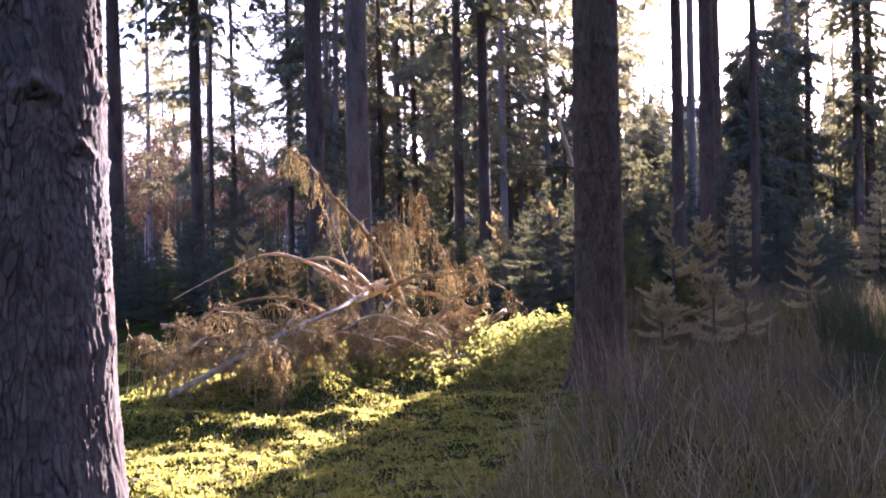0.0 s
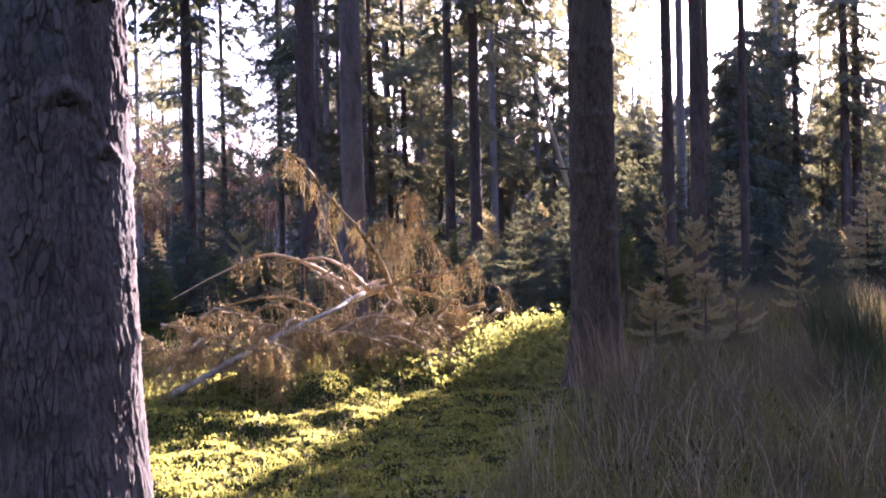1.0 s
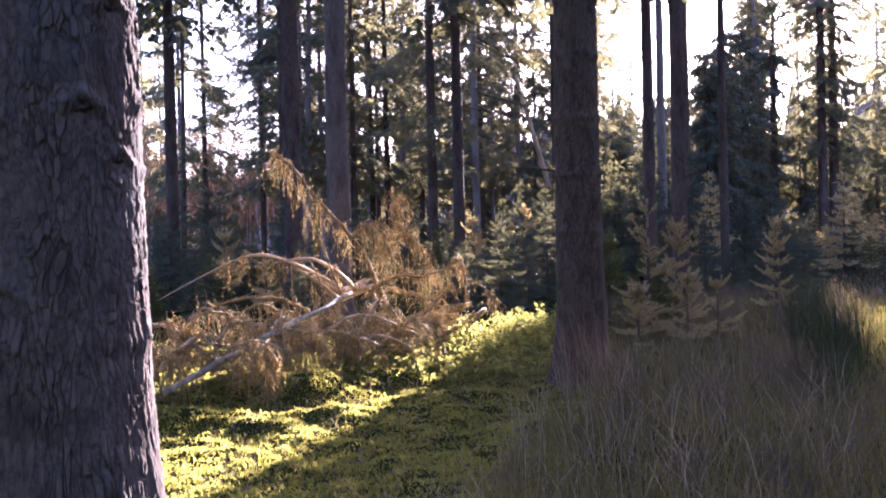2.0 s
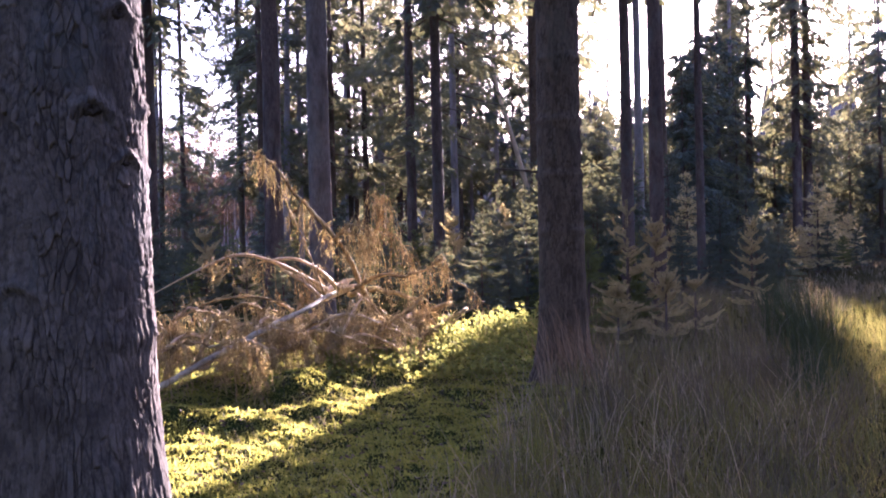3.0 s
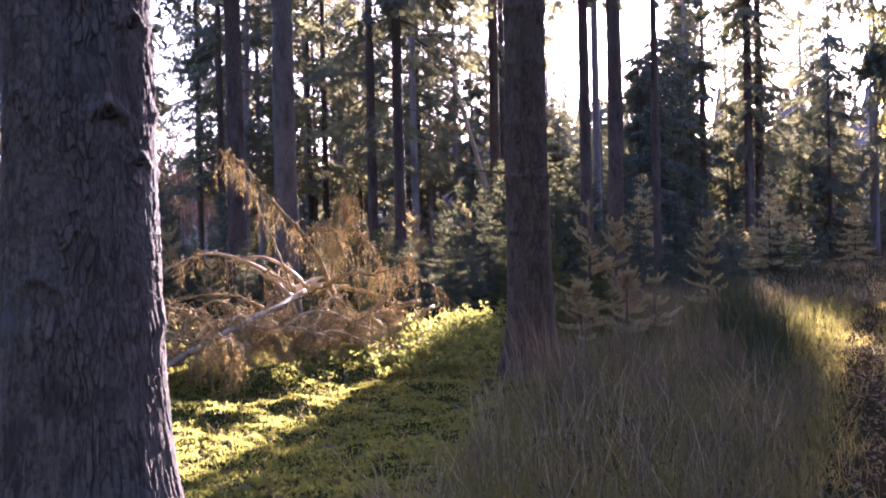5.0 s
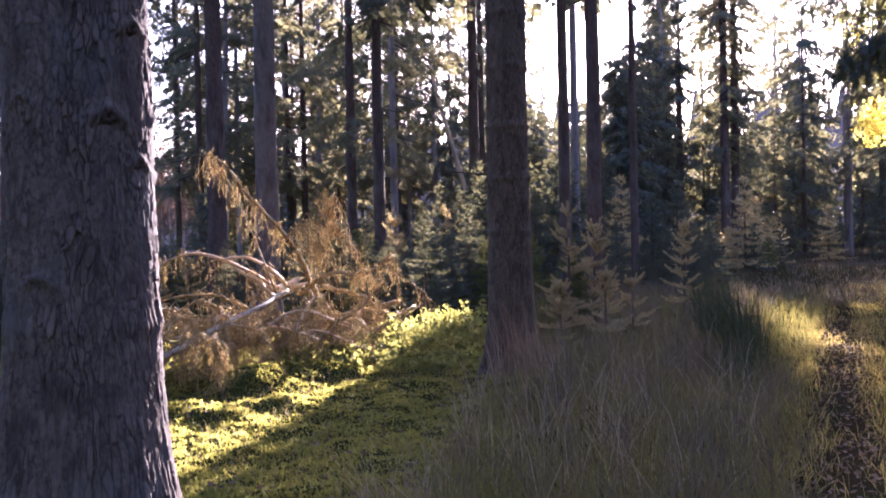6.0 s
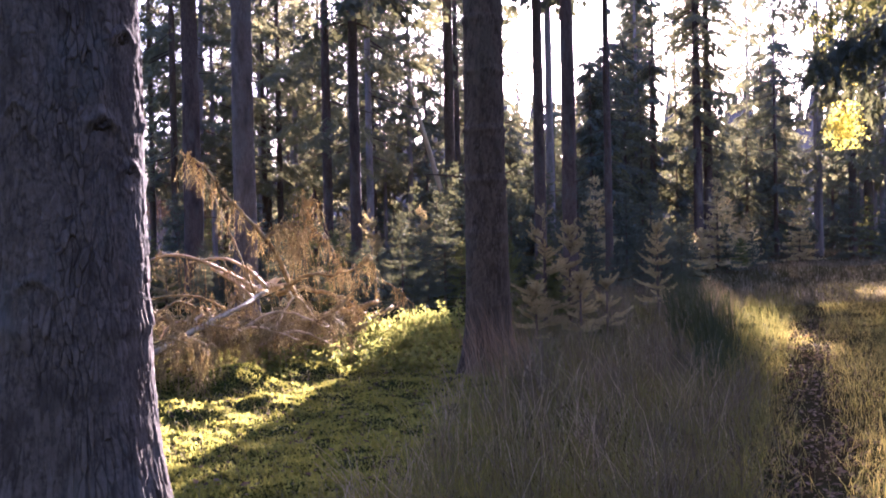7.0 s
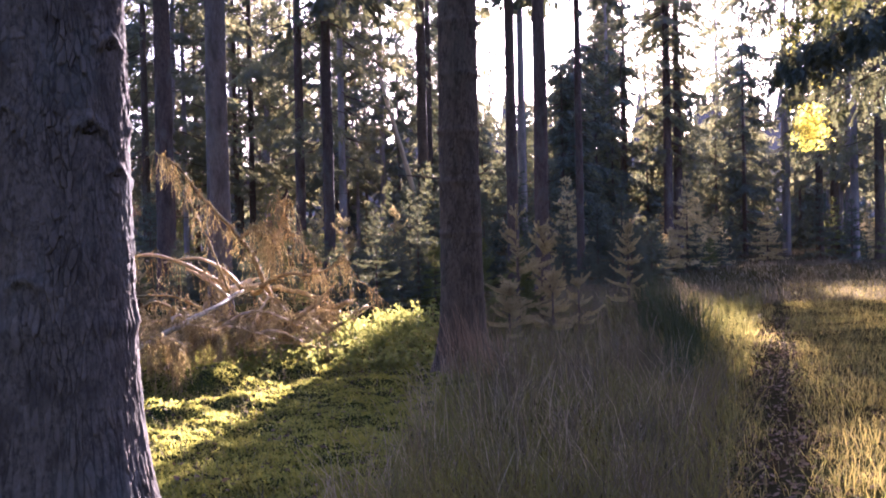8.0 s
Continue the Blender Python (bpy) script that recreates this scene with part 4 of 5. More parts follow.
# ---- the brushwood: a fallen spruce top and its dry branches ----
def fallen_branch(pts, r0, r1, label, seed, twigs=14, hang=0.3, dens=170, wood=None, spread=1.0, needle=0.021, span=(0.1, 1.0)):
    rng = np.random.default_rng(seed)
    pts = np.asarray(pts, float)
    base = pts[0].copy()
    c = curve_points(pts - base, 18)
    c[1:-1] += rng.normal(0, r0 * 0.25, (16, 3))
    t = thing("fallen_branch", tuple(base), label, "branch", "brushwood")
    b = Bag()
    tube(b, c, r0, r1, 8, 0.12, rng)
    part("stem", b.mesh("stem", wood or DEADWOOD, True), t)
    for _ in range(twigs):
        tw, lf = Bag(), Bag()
        i = int(rng.uniform(*span) * 17)
        p = c[i]
        tan = unit(c[min(17, i + 1)] - c[max(0, i - 1)])
        side = unit(np.cross(tan, (0, 0, 1)) * rng.choice((-1, 1)) + rng.normal(0, 0.4, 3))
        l = hang * rng.uniform(0.5, 1.4)
        room = max(0.05, p[2] + base[2] + 0.02)
        down = min(l, room) * rng.uniform(0.6, 1.0)
        q = curve_points([p, p + (side * 0.5 + tan * 0.35) * l * 0.6 * spread + np.array([0, 0, 0.06 * l]), p + (side * 0.6 + tan * 0.5) * l * 0.8 * spread - np.array([0, 0, down])], 6)
        tube(tw, q, 0.0065, 0.0025, 3, cap=False)
        needles(lf, q, dens * 0.34, needle, needle * 0.16, rng, 0.8, 0.3)
        for _ in range(rng.integers(3, 7)):
            s = q[rng.integers(1, 6)]
            e = s + rng.normal(0, 0.06, 3) + np.array([0, 0, -rng.uniform(0.04, 0.22) * min(1, room * 3)])
            m = curve_points([s, (s + e) / 2 + rng.normal(0, 0.015, 3), e], 4)
            tube(tw, m, 0.0036, 0.0015, 3, cap=False)
            needles(lf, m, dens * 0.31, needle, needle * 0.16, rng, 0.8, 0.4)
        k = len(tw.f)
        tw.put(np.concatenate(lf.v), np.array(lf.f))
        me = tw.mesh("twig", DEADWOOD)
        me.materials.append(NEEDLE_DRY)
        which = np.ones(len(me.polygons), np.int32)
        which[:k] = 0
        me.polygons.foreach_set("material_index", which)
        part("twig", me, t)
    return t


def torn_log(a, b, r, label, seed):
    """A broken piece of stem with splintered ends."""
    rng = np.random.default_rng(seed)
    t = thing("broken_log", a, label, "log", "brushwood")
    d = np.array(b) - np.array(a)
    length = np.linalg.norm(d)
    way = d / length
    s1 = unit(np.cross(way, (0, 0, 1.0)))
    s2 = np.cross(way, s1)
    n = 16
    th = np.linspace(0, 2 * np.pi, n, endpoint=False)
    fray = rng.uniform(-0.12, 0.16, n) * (1 + 0.6 * np.sin(th + 1))
    rows = []
    for q, k, f in ((-0.05, 0.2, 0.6), (0.0, 0.75, 0.5), (0.08, 1.0, 0.2), (0.35, 1.02, 0.0), (0.7, 0.96, 0.0), (0.88, 0.92, 0.5), (0.97, 0.74, 1.0), (0.80, 0.4, 0.5), (0.76, 0.05, 0.2)):
        rad = r * k * (1 + rng.uniform(-0.1, 0.1, n)) * (1 + 0.16 * np.sin(2 * th + 0.7))
        rows.append((way * length) * (q + f * fray)[:, None] + s1 * (np.cos(th) * rad)[:, None] + s2 * (np.sin(th) * rad)[:, None])
    i = np.arange(len(rows) - 1)[:, None] * n
    j = np.arange(n)[None]
    f = np.stack([i + j, i + (j + 1) % n, i + n + (j + 1) % n, i + n + j], -1).reshape(-1, 4)
    part("log", mesh("log", np.concatenate(rows), f, BARE_WOOD), t)
    for _ in range(9):
        sp = Bag()
        q = rng.uniform(0, 6.28)
        o = way * length * rng.uniform(0.75, 0.9) + (s1 * math.cos(q) + s2 * math.sin(q)) * r * 0.8
        tube(sp, [o, o + way * rng.uniform(0.05, 0.16) + rng.normal(0, 0.02, 3)], 0.012, 0.002, 4)
        part("splinter", sp.mesh("splinter", BARE_WOOD), t)


# the snapped top that leans up to a thin tip
fallen_branch([(-0.45, 10.9, 0.55), (-0.75, 10.8, 1.25), (-1.25, 11.0, 1.85), (-1.65, 11.2, 2.33), (-1.86, 11.25, 2.45)], 0.035, 0.006, "snapped spruce top leaning upward, hung with brown needles", 1, 46, 0.26, 300, spread=0.6, span=(0.25, 0.97))
fallen_branch([(-0.75, 10.8, 1.45), (-0.62, 10.7, 1.52), (-0.48, 10.6, 1.42), (-0.38, 10.55, 1.15)], 0.022, 0.008, "bent twig with dense hanging golden-brown needles", 2, 30, 0.42, 240, spread=0.8, span=(0.0, 1.0))
fallen_branch([(-0.85, 10.75, 1.35), (-0.70, 10.7, 1.45), (-0.55, 10.75, 1.35), (-0.5, 10.7, 1.1)], 0.02, 0.006, "bent twig with dense hanging golden-brown needles", 3, 18, 0.36, 240, spread=0.7)
fallen_branch([(-0.98, 10.9, 0.7), (-1.2, 10.95, 1.3), (-1.42, 11.0, 1.8), (-1.6, 11.2, 2.2)], 0.014, 0.005, "thin bare stem beside the snapped top", 4, 12, 0.2, 200)
# the feathery dry sapling
fallen_branch([(-0.58, 11.5, 0.55), (-0.5, 11.5, 1.1), (-0.33, 11.5, 1.6), (-0.25, 11.5, 1.95)], 0.02, 0.006, "upright dry sapling with wispy brown twigs", 5, 34, 0.42, 90, spread=1.3, span=(0.45, 1.0))
fallen_branch([(-0.45, 11.4, 1.25), (-0.2, 11.4, 1.4), (0.0, 11.35, 1.2), (0.1, 11.3, 0.85)], 0.012, 0.004, "arching dry brown twig", 6, 18, 0.35, 120)
# the barkless limb in the sun
fallen_branch([(-2.12, 7.29, 0.16), (-1.85, 7.69, 0.30), (-1.53, 8.09, 0.46), (-1.26, 8.60, 0.58), (-0.99, 9.20, 0.69), (-0.80, 9.90, 0.78)], 0.027, 0.022, "sun-bleached limb with patches of bark rising from the moss", 7, 16, 0.28, 120, PATCHY_WOOD)
torn_log((-1.12, 11.5, 0.64), (-0.70, 11.55, 0.80), 0.085, "short pale torn log end bright in the sun", 8)
fallen_branch([(-0.72, 11.6, 0.66), (-0.5, 11.4, 0.72), (-0.2, 11.2, 0.70), (0.15, 11.0, 0.58)], 0.04, 0.025, "bare grey limb across the pile", 9, 6, 0.25, 80)
# arching limbs
fallen_branch([(-3.0, 10.5, 0.72), (-2.43, 10.6, 1.02), (-1.95, 10.8, 1.2), (-1.47, 11.0, 1.05), (-0.98, 11.3, 0.74)], 0.004, 0.032, "long arching pale limb with hanging twigs", 10, 26, 0.36, 130, PALEWOOD)
fallen_branch([(-1.75, 10.9, 1.1), (-1.35, 11.0, 1.14), (-1.05, 11.15, 0.98), (-0.85, 11.4, 0.74)], 0.012, 0.03, "arching pale bare limb", 11, 12, 0.3, 120, PALEWOOD)
fallen_branch([(-1.5, 11.0, 1.02), (-1.25, 11.1, 0.88), (-0.98, 11.3, 0.68)], 0.018, 0.03, "short pale broken limb", 12, 6, 0.25, 100, PALEWOOD)
fallen_branch([(-1.42, 10.7, 1.0), (-1.2, 10.75, 0.85), (-1.0, 10.8, 0.66)], 0.016, 0.026, "short pale broken limb", 13, 6, 0.25, 100, PALEWOOD)
fallen_branch([(-2.51, 8.4, 0.62), (-2.36, 8.5, 0.57), (-2.2, 8.65, 0.42), (-2.06, 8.9, 0.14)], 0.014, 0.022, "broken pale branch with a stub end", 14, 14, 0.3, 160, PALEWOOD)
fallen_branch([(-2.0, 8.4, 0.72), (-1.85, 8.7, 0.66), (-1.7, 9.1, 0.45)], 0.008, 0.014, "thin bent dry branch", 15, 14, 0.3, 160)
fallen_branch([(-2.65, 9.8, 0.42), (-2.1, 9.6, 0.72), (-1.6, 9.7, 0.76), (-1.25, 9.9, 0.6)], 0.007, 0.018, "thin arching dry branch", 16, 18, 0.3, 140)
# right of the log
fallen_branch([(-0.62, 10.8, 0.78), (-0.3, 10.7, 0.92), (0.05, 10.55, 0.93), (0.4, 10.2, 1.12)], 0.03, 0.01, "dark dead limb with tufts of dry needles", 17, 30, 0.3, 220)
fallen_branch([(0.42, 10.15, 0.62), (0.44, 10.2, 0.9), (0.38, 10.2, 1.14), (0.28, 10.15, 1.06)], 0.009, 0.005, "hooked dry brown twig", 18, 8, 0.14, 160)
fallen_branch([(-0.75, 10.2, 0.22), (-0.2, 10.4, 0.38), (0.5, 10.8, 0.56)], 0.05, 0.03, "dark dead limb lying low in the pile", 19, 10, 0.3, 80)
fallen_branch([(-0.55, 10.3, 0.3), (0.0, 10.3, 0.55), (0.3, 10.4, 0.85)], 0.03, 0.012, "dark dead limb in brushwood", 20, 10, 0.3, 80)
fallen_branch([(-0.3, 9.9, 0.12), (0.2, 10.3, 0.28), (0.7, 10.9, 0.5)], 0.035, 0.02, "dark dead limb lying low in the pile", 21, 8, 0.25, 60)
fallen_branch([(0.55, 10.5, 0.84), (0.72, 10.5, 0.72), (0.92, 10.5, 0.52)], 0.012, 0.006, "thin bent dry branch at the end of the pile", 22, 8, 0.2, 120)
# the tangle
rng = np.random.default_rng(99)
for k in range(44):
    x0 = rng.uniform(-2.6, 0.1)
    y0 = 7.6 + 0.72 * (x0 + 2.6) + rng.uniform(-0.15, 1.8)
    a = rng.uniform(-0.4, 1.5)
    l = rng.uniform(0.5, 1.3)
    z0 = float(gz(x0, y0)) + rng.uniform(0.04, 0.35)
    x1, y1 = x0 + l * math.cos(a), y0 + l * math.sin(a) * 0.8
    if x1 > 0.2 + 0.2 * (y1 - 9):
        continue
    top = rng.uniform(0.15, 0.42)
    fallen_branch([(x0, y0, z0), ((x0 + x1) / 2, (y0 + y1) / 2, z0 + top), (x1, y1, z0 + top * rng.uniform(-0.1, 0.9))], rng.uniform(0.010, 0.026), 0.005, "dry brown spruce branch in the brushwood", 100 + k, int(rng.integers(14, 26)), rng.uniform(0.22, 0.42), 170,
                  PALEWOOD if rng.random() < 0.4 else DEADWOOD)
for k, (x, y, z) in enumerate(((-1.38, 7.35, 0.48), (-2.15, 7.5, 0.44), (-2.45, 7.9, 0.48), (-1.1, 8.4, 0.5), (-2.3, 8.6, 0.56), (-0.75, 8.9, 0.45))):
    fallen_branch([(x - 0.35, y + 0.3, z - 0.02), (x - 0.1, y + 0.05, z + 0.03), (x + 0.12, y - 0.05, z - 0.08)], 0.012, 0.006, "bough with long hanging dry twigs", 160 + k, 26, 0.46, 200, spread=0.5, span=(0.3, 1.0))


rng = np.random.default_rng(123)
for k in range(40):
    x0 = rng.uniform(-2.5, 0.5)
    y0 = 7.7 + 0.85 * (x0 + 2.5) + rng.uniform(-0.2, 1.4)
    a, e, l = rng.uniform(-0.5, 2.2), rng.uniform(-0.1, 0.75), rng.uniform(0.3, 0.9)
    z0 = float(gz(x0, y0)) + rng.uniform(0.02, 0.3)
    d = np.array([math.cos(a) * math.cos(e), math.sin(a) * math.cos(e), math.sin(e)])
    o = np.array([x0, y0, z0])
    fallen_branch([o, o + d * l * 0.5 + rng.normal(0, 0.03, 3), o + d * l], rng.uniform(0.006, 0.014), 0.003, "bare dry stick poking out of the brushwood", 700 + k, 2, 0.15, 40, PALEWOOD if k % 2 else DEADWOOD)


# ---- bilberry shrubs along the sunny edge ----
def shrub(x, y, h, w, n, seed):
    rng = np.random.default_rng(seed)
    t = thing("bilberry_shrub", on_ground(x, y, -0.01), "low bright green leafy bilberry shrub in moss", "shrub", "shrubs along the brushwood")
    st, lf = Bag(), Bag()
    for _ in range(n):
        b = rng.normal(0, w * 0.3, 3) * (1, 1, 0)
        e = b * 1.4 + rng.normal(0, 0.05, 3) + np.array([0, 0, h * rng.uniform(0.5, 1.1)])
        p = curve_points([b, (b + e) / 2 + rng.normal(0, 0.02, 3), e], 6)
        tube(st, p, 0.003, 0.0015, 3, cap=False)
        m = 26
        o = p[rng.integers(2, 6, m)] + rng.normal(0, 0.028, (m, 3))
        leaves(lf, o, unit(rng.normal(size=(m, 3)) + (0, 0, 0.3)), rng.normal(size=(m, 3)), rng.uniform(0.03, 0.062, m), rng.uniform(0.02, 0.038, m))
    tagged(part("stem_wood", st.mesh("stem_wood", DEADWOOD), t), kind="stuff")
    tagged(part("foliage", lf.mesh("foliage", SHRUB_LEAF), t), kind="stuff")


for k, (x, y, h, w) in enumerate(((0.42, 10.3, 0.42, 0.28), (0.25, 10.0, 0.26, 0.4), (0.02, 9.8, 0.22, 0.4), (-0.22, 9.6, 0.2, 0.45), (0.62, 10.6, 0.26, 0.4), (0.85, 11.0, 0.26, 0.4), (1.05, 11.5, 0.28, 0.45), (1.25, 12.0, 0.28, 0.5), (-0.5, 9.3, 0.15, 0.4), (-0.7, 8.9, 0.14, 0.35),
                                   (0.35, 9.4, 0.18, 0.4), (0.62, 9.8, 0.2, 0.4), (0.9, 10.3, 0.22, 0.45), (1.2, 10.9, 0.22, 0.45), (-0.05, 9.1, 0.12, 0.35), (-0.9, 8.5, 0.12, 0.4), (-0.3, 9.0, 0.12, 0.4), (1.6, 12.6, 0.26, 0.5), (0.78, 8.9, 0.18, 0.4), (0.5, 8.5, 0.14, 0.4), (1.0, 9.4, 0.2, 0.4), (0.85, 8.2, 0.12, 0.35), (1.45, 9.6, 0.2, 0.4), (0.2, 8.6, 0.12, 0.4))):
    shrub(x, y, h, w, 24 if y > 9.5 else 16, 300 + k)


# ---- moss, grass, leaves ----
def moss_tufts(n):
    rng = np.random.default_rng(41)
    y = 3.6 + 9.0 * rng.random(n) ** 1.5
    x = -2.9 + (3.4 + 0.25 * (y - 4)) * rng.random(n)
    keep = (rng.random(n) > bare(x, y)) & (rng.random(n) < np.clip(0.8 + 0.75 * waves(x, y, 15, 0.4), 0.2, 1))
    x, y = x[keep], y[keep]
    n = len(x)
    o = np.stack([x, y, gz(x, y) - 0.003], -1)
    d = unit(rng.normal(0, 0.75, (n, 3)) + (0, 0, 1.0))
    L = (rng.uniform(0.009, 0.026, n) * np.where(rng.random(n) < 0.06, 1.8, 1.0))[:, None]
    w = unit(np.cross(d, rng.normal(size=(n, 3)))) * L * 0.28
    bag = Bag()
    bag.put(np.stack([o - w, o + w, o + d * L], 1), np.arange(3 * n).reshape(-1, 3))
    tagged(part("moss_carpet", bag.mesh("moss_carpet", MOSS)), "springy yellow-green moss covering the ground", "moss", kind="stuff")


moss_tufts(520000)


def blades(bag, x, y, h, width, rng, bend=0.35, wind=(-0.25, -0.05), lift=0.0):
    n = len(x)
    z = gz(x, y) - 0.01 + lift
    o = np.stack([x, y, z], -1)
    a = rng.uniform(0, 2 * np.pi, n)
    lean = np.stack([np.cos(a), np.sin(a), np.zeros(n)], -1) * (bend * rng.random(n))[:, None] + np.array([*wind, 0]) * rng.uniform(0, 1.2, (n, 1))
    w = np.stack([-np.sin(a + 1), np.cos(a + 1), np.zeros(n)], -1) * (width * rng.uniform(0.6, 1.2, n))[:, None] / 2
    H = h[:, None]
    up = np.array([0, 0, 1.0])
    p1 = o + up * H * 0.4 + lean * H * 0.18
    p2 = o + up * H * 0.75 + lean * H * 0.55
    p3 = o + up * H * (1 - 0.25 * np.linalg.norm(lean, axis=1)[:, None]) + lean * H * 1.05
    v = np.stack([o - w, o + w, p1 - w * 0.9, p1 + w * 0.9, p2 - w * 0.6, p2 + w * 0.6, p3], 1)
    b = np.arange(n)[:, None] * 7
    f = np.concatenate([b + [0, 1, 3], b + [0, 3, 2], b + [2, 3, 5], b + [2, 5, 4], b + [4, 5, 6]], 0)
    bag.put(v.reshape(-1, 3), f)


def edge_x(y):
    """Where the moss gives way to tall grass."""
    return np.where(y < 7.2, 0.33 + 0.33 * (y - 4.6), 1.25 + 0.16 * (y - 7.2))


def grass_field():
    rng = np.random.default_rng(17)
    bag = Bag()
    n = 2000
    y = 2.7 + 17 * rng.random(n) ** 1.3
    x = edge_x(y) - 0.1 + (0.5 + 0.42 * y) * rng.random(n) ** 0.9
    depth = smooth(-0.1, 0.9, x - edge_x(y))
    keep = (rng.random(n) < np.clip(0.5 + 0.95 * waves(x, y, 9, 1.3), 0.06, 1) * (0.3 + 0.7 * depth)) & (x < path_x(y) - 0.4 - 0.75 * smooth(6.3, 7.6, y) + 0.2 * waves(x, y, 14, 0.8))
    x, y, depth = x[keep], y[keep], depth[keep]
    young = np.exp(-((x - 2.5) / 0.8) ** 2 - ((y - 9.6) / 1.6) ** 2)
    h = rng.uniform(0.10, 0.44, len(x)) * (0.55 + 0.45 * depth) * (1 - 0.6 * young)
    m = 26
    a = rng.uniform(0, 6.283, (len(x), m))
    q = rng.uniform(0.0, 0.1, (len(x), m))
    bx, by = (x[:, None] + q * np.cos(a)).ravel(), (y[:, None] + q * np.sin(a)).ravel()
    bh = (h[:, None] * rng.uniform(0.45, 1.25, (len(x), m))).ravel()
    blades(bag, bx, by, bh, 0.0048, rng, 0.95, (-0.18, -0.05))
    tagged(part("tall_grass", bag.mesh("tall_grass", GRASS_DRY)), "tall dry brown grass leaning over", "grass", kind="stuff")
    # single pale stalks that stand out of it
    bag = Bag()
    n = 560
    y = 2.9 + 12 * rng.random(n) ** 1.2
    x = edge_x(y) - 0.15 + (0.5 + 0.42 * y) * rng.random(n)
    keep = (rng.random(n) < np.clip(0.6 + 0.8 * waves(x, y, 19, 0.9), 0.1, 1)) & (x < path_x(y) - 0.6 - 0.6 * smooth(6.3, 7.6, y))
    x, y = x[keep], y[keep]
    m = 9
    a, q = rng.uniform(0, 6.283, (len(x), m)), rng.uniform(0, 0.16, (len(x), m))
    tall = (rng.uniform(0.22, 0.6, len(x))[:, None] * rng.uniform(0.6, 1.15, (len(x), m))).ravel()
    blades(bag, (x[:, None] + q * np.cos(a)).ravel(), (y[:, None] + q * np.sin(a)).ravel(), tall, 0.0042, rng, 1.0, (-0.15, 0.0))
    tagged(part("pale_stalks", bag.mesh("pale_stalks", STALK)), "pale thin stalks standing out of the dry grass", "grass", kind="stuff")
    bag = Bag()
    n = 30000
    y = 2.6 + 14 * rng.random(n) ** 1.3
    x = edge_x(y) + (0.5 + 0.42 * y) * rng.random(n)
    keep = (rng.random(n) < 0.55 + 0.5 * waves(x, y, 11, 0.9)) & (x < path_x(y) - 0.35)
    x, y = x[keep], y[keep]
    blades(bag, x, y, rng.uniform(0.08, 0.40, len(x)), 0.0055, rng, 0.9)
    tagged(part("green_grass", bag.mesh("green_grass", GRASS_GREEN)), "olive green grass between the dry stalks", "grass", kind="stuff")
    # low grass on and beyond the track
    bag = Bag()
    n = 60000
    y = 1.5 + 20 * rng.random(n) ** 1.3
    x = path_x(y) - 0.5 + (1.5 + 0.5 * y) * rng.random(n)
    off = np.abs(x - path_x(y) + 0.15 * waves(x, y, 5, 2.0))
    keep = rng.random(n) < np.clip(smooth(0.0, 0.4, off) * (0.65 + 0.5 * waves(x, y, 12, 0.8)), 0.05, 1)
    x, y = x[keep], y[keep]
    gold = rng.random(len(x)) < 0.7
    for sel, mat, nm, lb in ((gold, GRASS_GOLD, "golden_grass", "short golden grass beside the track"), (~gold, GRASS_GREEN, "track_grass", "short olive grass beside the track")):
        bag = Bag()
        blades(bag, x[sel], y[sel], rng.uniform(0.04, 0.17, sel.sum()), 0.0045, rng, 1.3, (-0.1, 0))
        tagged(part(nm, bag.mesh(nm, mat)), lb, "grass", kind="stuff")
    for nm, mat, seed in (("golden_turf", GRASS_GOLD, 1), ("olive_turf", GRASS_GREEN, 2)):
        n = 15000
        y = 2.4 + 12.5 * rng.random(n) ** 1.2
        x = path_x(y) + 0.35 + rng.normal(0, 0.75, n)
        keep = rng.random(n) < np.clip(0.55 + 0.7 * waves(x, y, 18 + seed, 0.6), 0.1, 1) * smooth(0.0, 0.32, np.abs(x - path_x(y) + 0.15 * waves(x, y, 5, 2.0)))
        x, y = x[keep], y[keep]
        bag = Bag()
        blades(bag, x, y, rng.uniform(0.03, 0.12, len(x)), 0.005, rng, 1.4, (-0.05, 0))
        tagged(part(nm, bag.mesh(nm, mat)), "short matted turf beside the track", "grass", kind="stuff")
    # far grass
    bag = Bag()
    n = 26000
    y = 15 + 55 * rng.random(n) ** 1.5
    x = path_x(y) + (rng.random(n) - 0.55) * (5 + 0.30 * y)
    blades(bag, x, y, rng.uniform(0.06, 0.20, n) * (1 + smooth(20, 45, y)), 0.014, rng, 0.9)
    tagged(part("far_grass", bag.mesh("far_grass", GRASS_DRY)), "dry pale grass along the far track", "grass", kind="stuff")
    # sparse stalks on the moss
    bag = Bag()
    n = 1500
    y = 3.4 + 5 * rng.random(n)
    x = -1.3 + 2.4 * rng.random(n)
    blades(bag, x, y, rng.uniform(0.03, 0.16, n), 0.003, rng, 0.9)
    tagged(part("sparse_stalks", bag.mesh("sparse_stalks", GRASS_DRY)), "sparse dry stalks in the moss", "grass", kind="stuff")


grass_field()


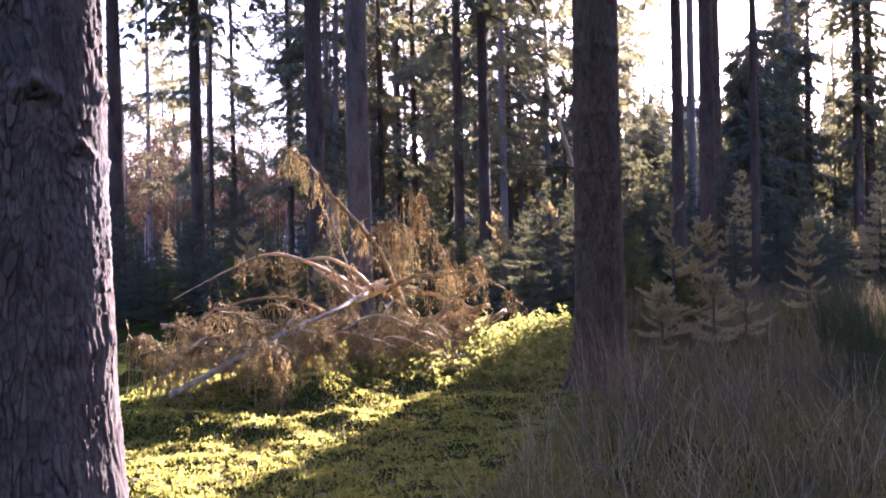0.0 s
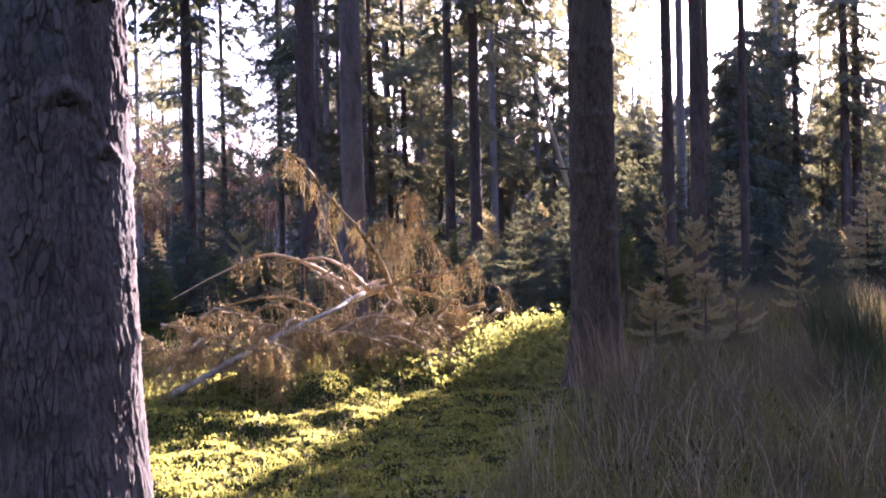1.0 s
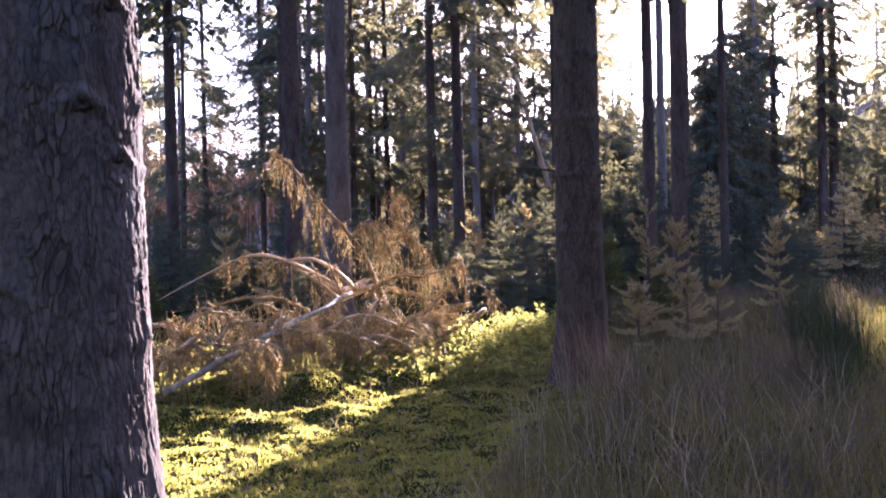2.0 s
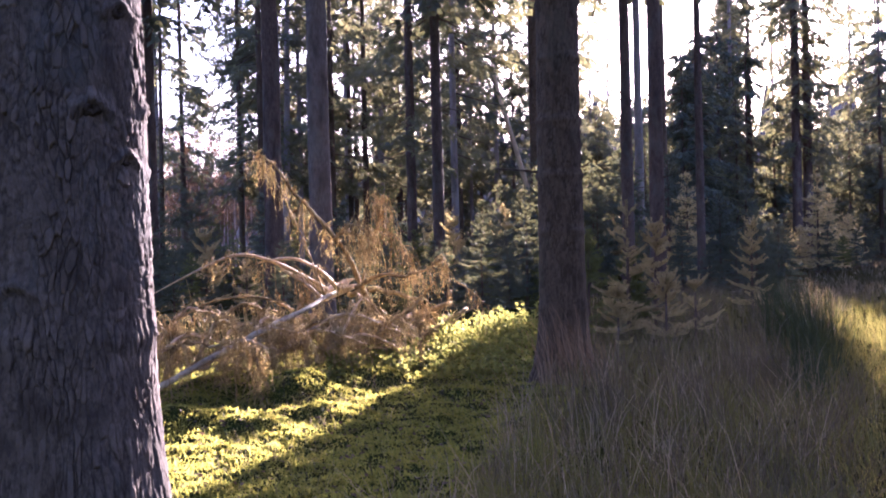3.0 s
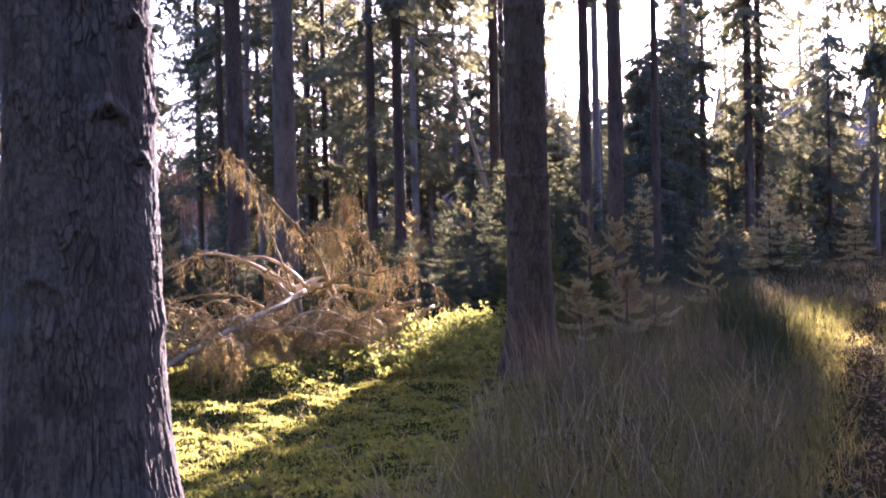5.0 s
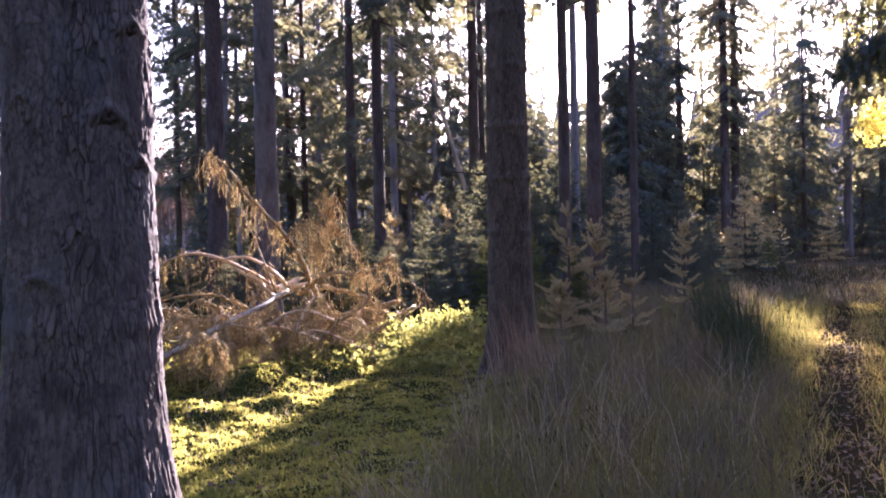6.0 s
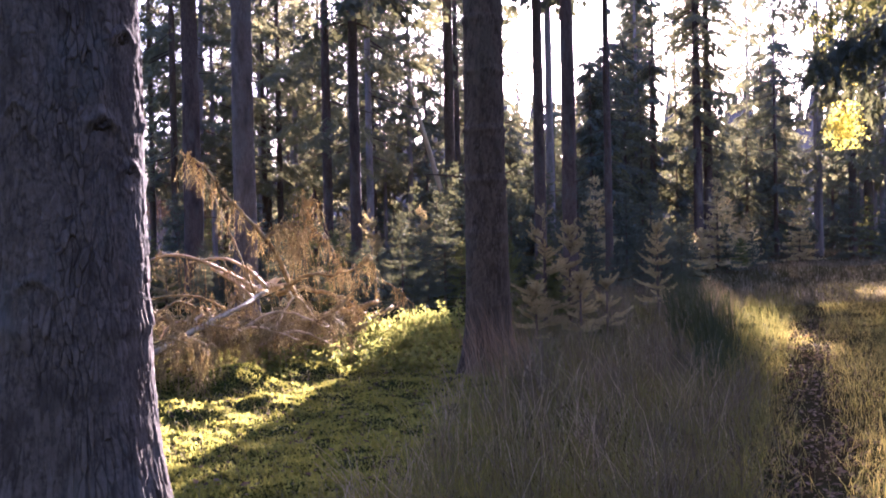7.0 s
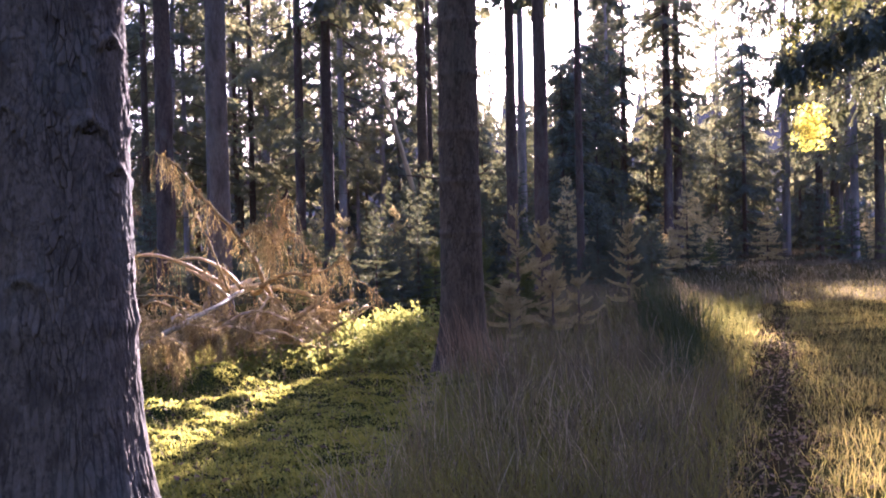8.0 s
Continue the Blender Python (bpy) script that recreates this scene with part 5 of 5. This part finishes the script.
def tuft(name, x, y, r, n, h, material, label, category, seed, width=0.004, bend=0.35):
    rng = np.random.default_rng(seed)
    bag = Bag()
    a, q = rng.uniform(0, 6.28, n), r * np.sqrt(rng.random(n))
    blades(bag, x + q * np.cos(a), y + q * np.sin(a), rng.uniform(0.5, 1.1, n) * h, width, rng, bend)
    me = bag.mesh("grass_blade_mass", material)
    me.transform(Matrix.Translation((-x, -y, -float(gz(x, y)))))
    t = thing(name, on_ground(x, y), label, category, "grass tufts")
    tagged(part("foliage", me, t), kind="stuff")


tuft("grass_tuft", 1.22, 7.25, 0.26, 170, 0.72, GRASS_RED, "tuft of dry reddish grass at the foot of a trunk", "grass", 1, 0.0045, 0.3)
tuft("grass_tuft", 1.42, 7.3, 0.18, 120, 0.5, GRASS_RED, "tuft of dry reddish grass at the foot of a trunk", "grass", 2, 0.0045, 0.3)
for k, (x, y, r, n, h) in enumerate(((3.85, 8.5, 0.20, 260, 0.98), (3.45, 7.6, 0.22, 130, 0.66), (4.0, 9.6, 0.2, 150, 0.8), (4.45, 10.8, 0.22, 150, 0.8), (5.1, 12.2, 0.24, 150, 0.85), (6.0, 14.0, 0.3, 150, 0.9), (2.95, 6.7, 0.22, 90, 0.5))):
    tuft("rush_clump", x, y, r, n, h, RUSH, "tall dark green clump of rushes in dry grass" if h > 0.8 else "dark green clump of rushes in dry grass", "rushes", 3 + k, 0.007, 0.6)
rng = np.random.default_rng(61)
for k in range(30):
    y = rng.uniform(5.2, 13)
    x = float(edge_x(np.array(y))) + rng.uniform(0.3, 0.9 + 0.28 * y)
    if x < path_x(y) - 1.2:
        tuft("grass_tuft", x, y, rng.uniform(0.10, 0.2), 60, rng.uniform(0.45, 0.75), GRASS_DRY, "tuft of tall dry grass with drooping tips", "grass", 600 + k, 0.005, 0.8)


def litter(n):
    rng = np.random.default_rng(71)
    y = 2.8 + 10 * rng.random(n) ** 1.4
    x = np.where(rng.random(n) < 0.55, path_x(y) + rng.normal(0, 0.35, n), rng.uniform(-2.2, 1.6, n))
    o = np.stack([x, y, gz(x, y) + 0.012], -1)
    d = unit(rng.normal(0, 1, (n, 3)) * (1, 1, 0.25))
    L = rng.uniform(0.02, 0.06, n)
    bag = Bag()
    leaves(bag, o, d, rng.normal(0, 0.35, (n, 3)) + (0, 0, 1.0), L, L * 0.55)
    tagged(part("fallen_leaves", bag.mesh("fallen_leaves", LITTER)), "scattered brown fallen leaves", "leaves", kind="stuff")


litter(5500)
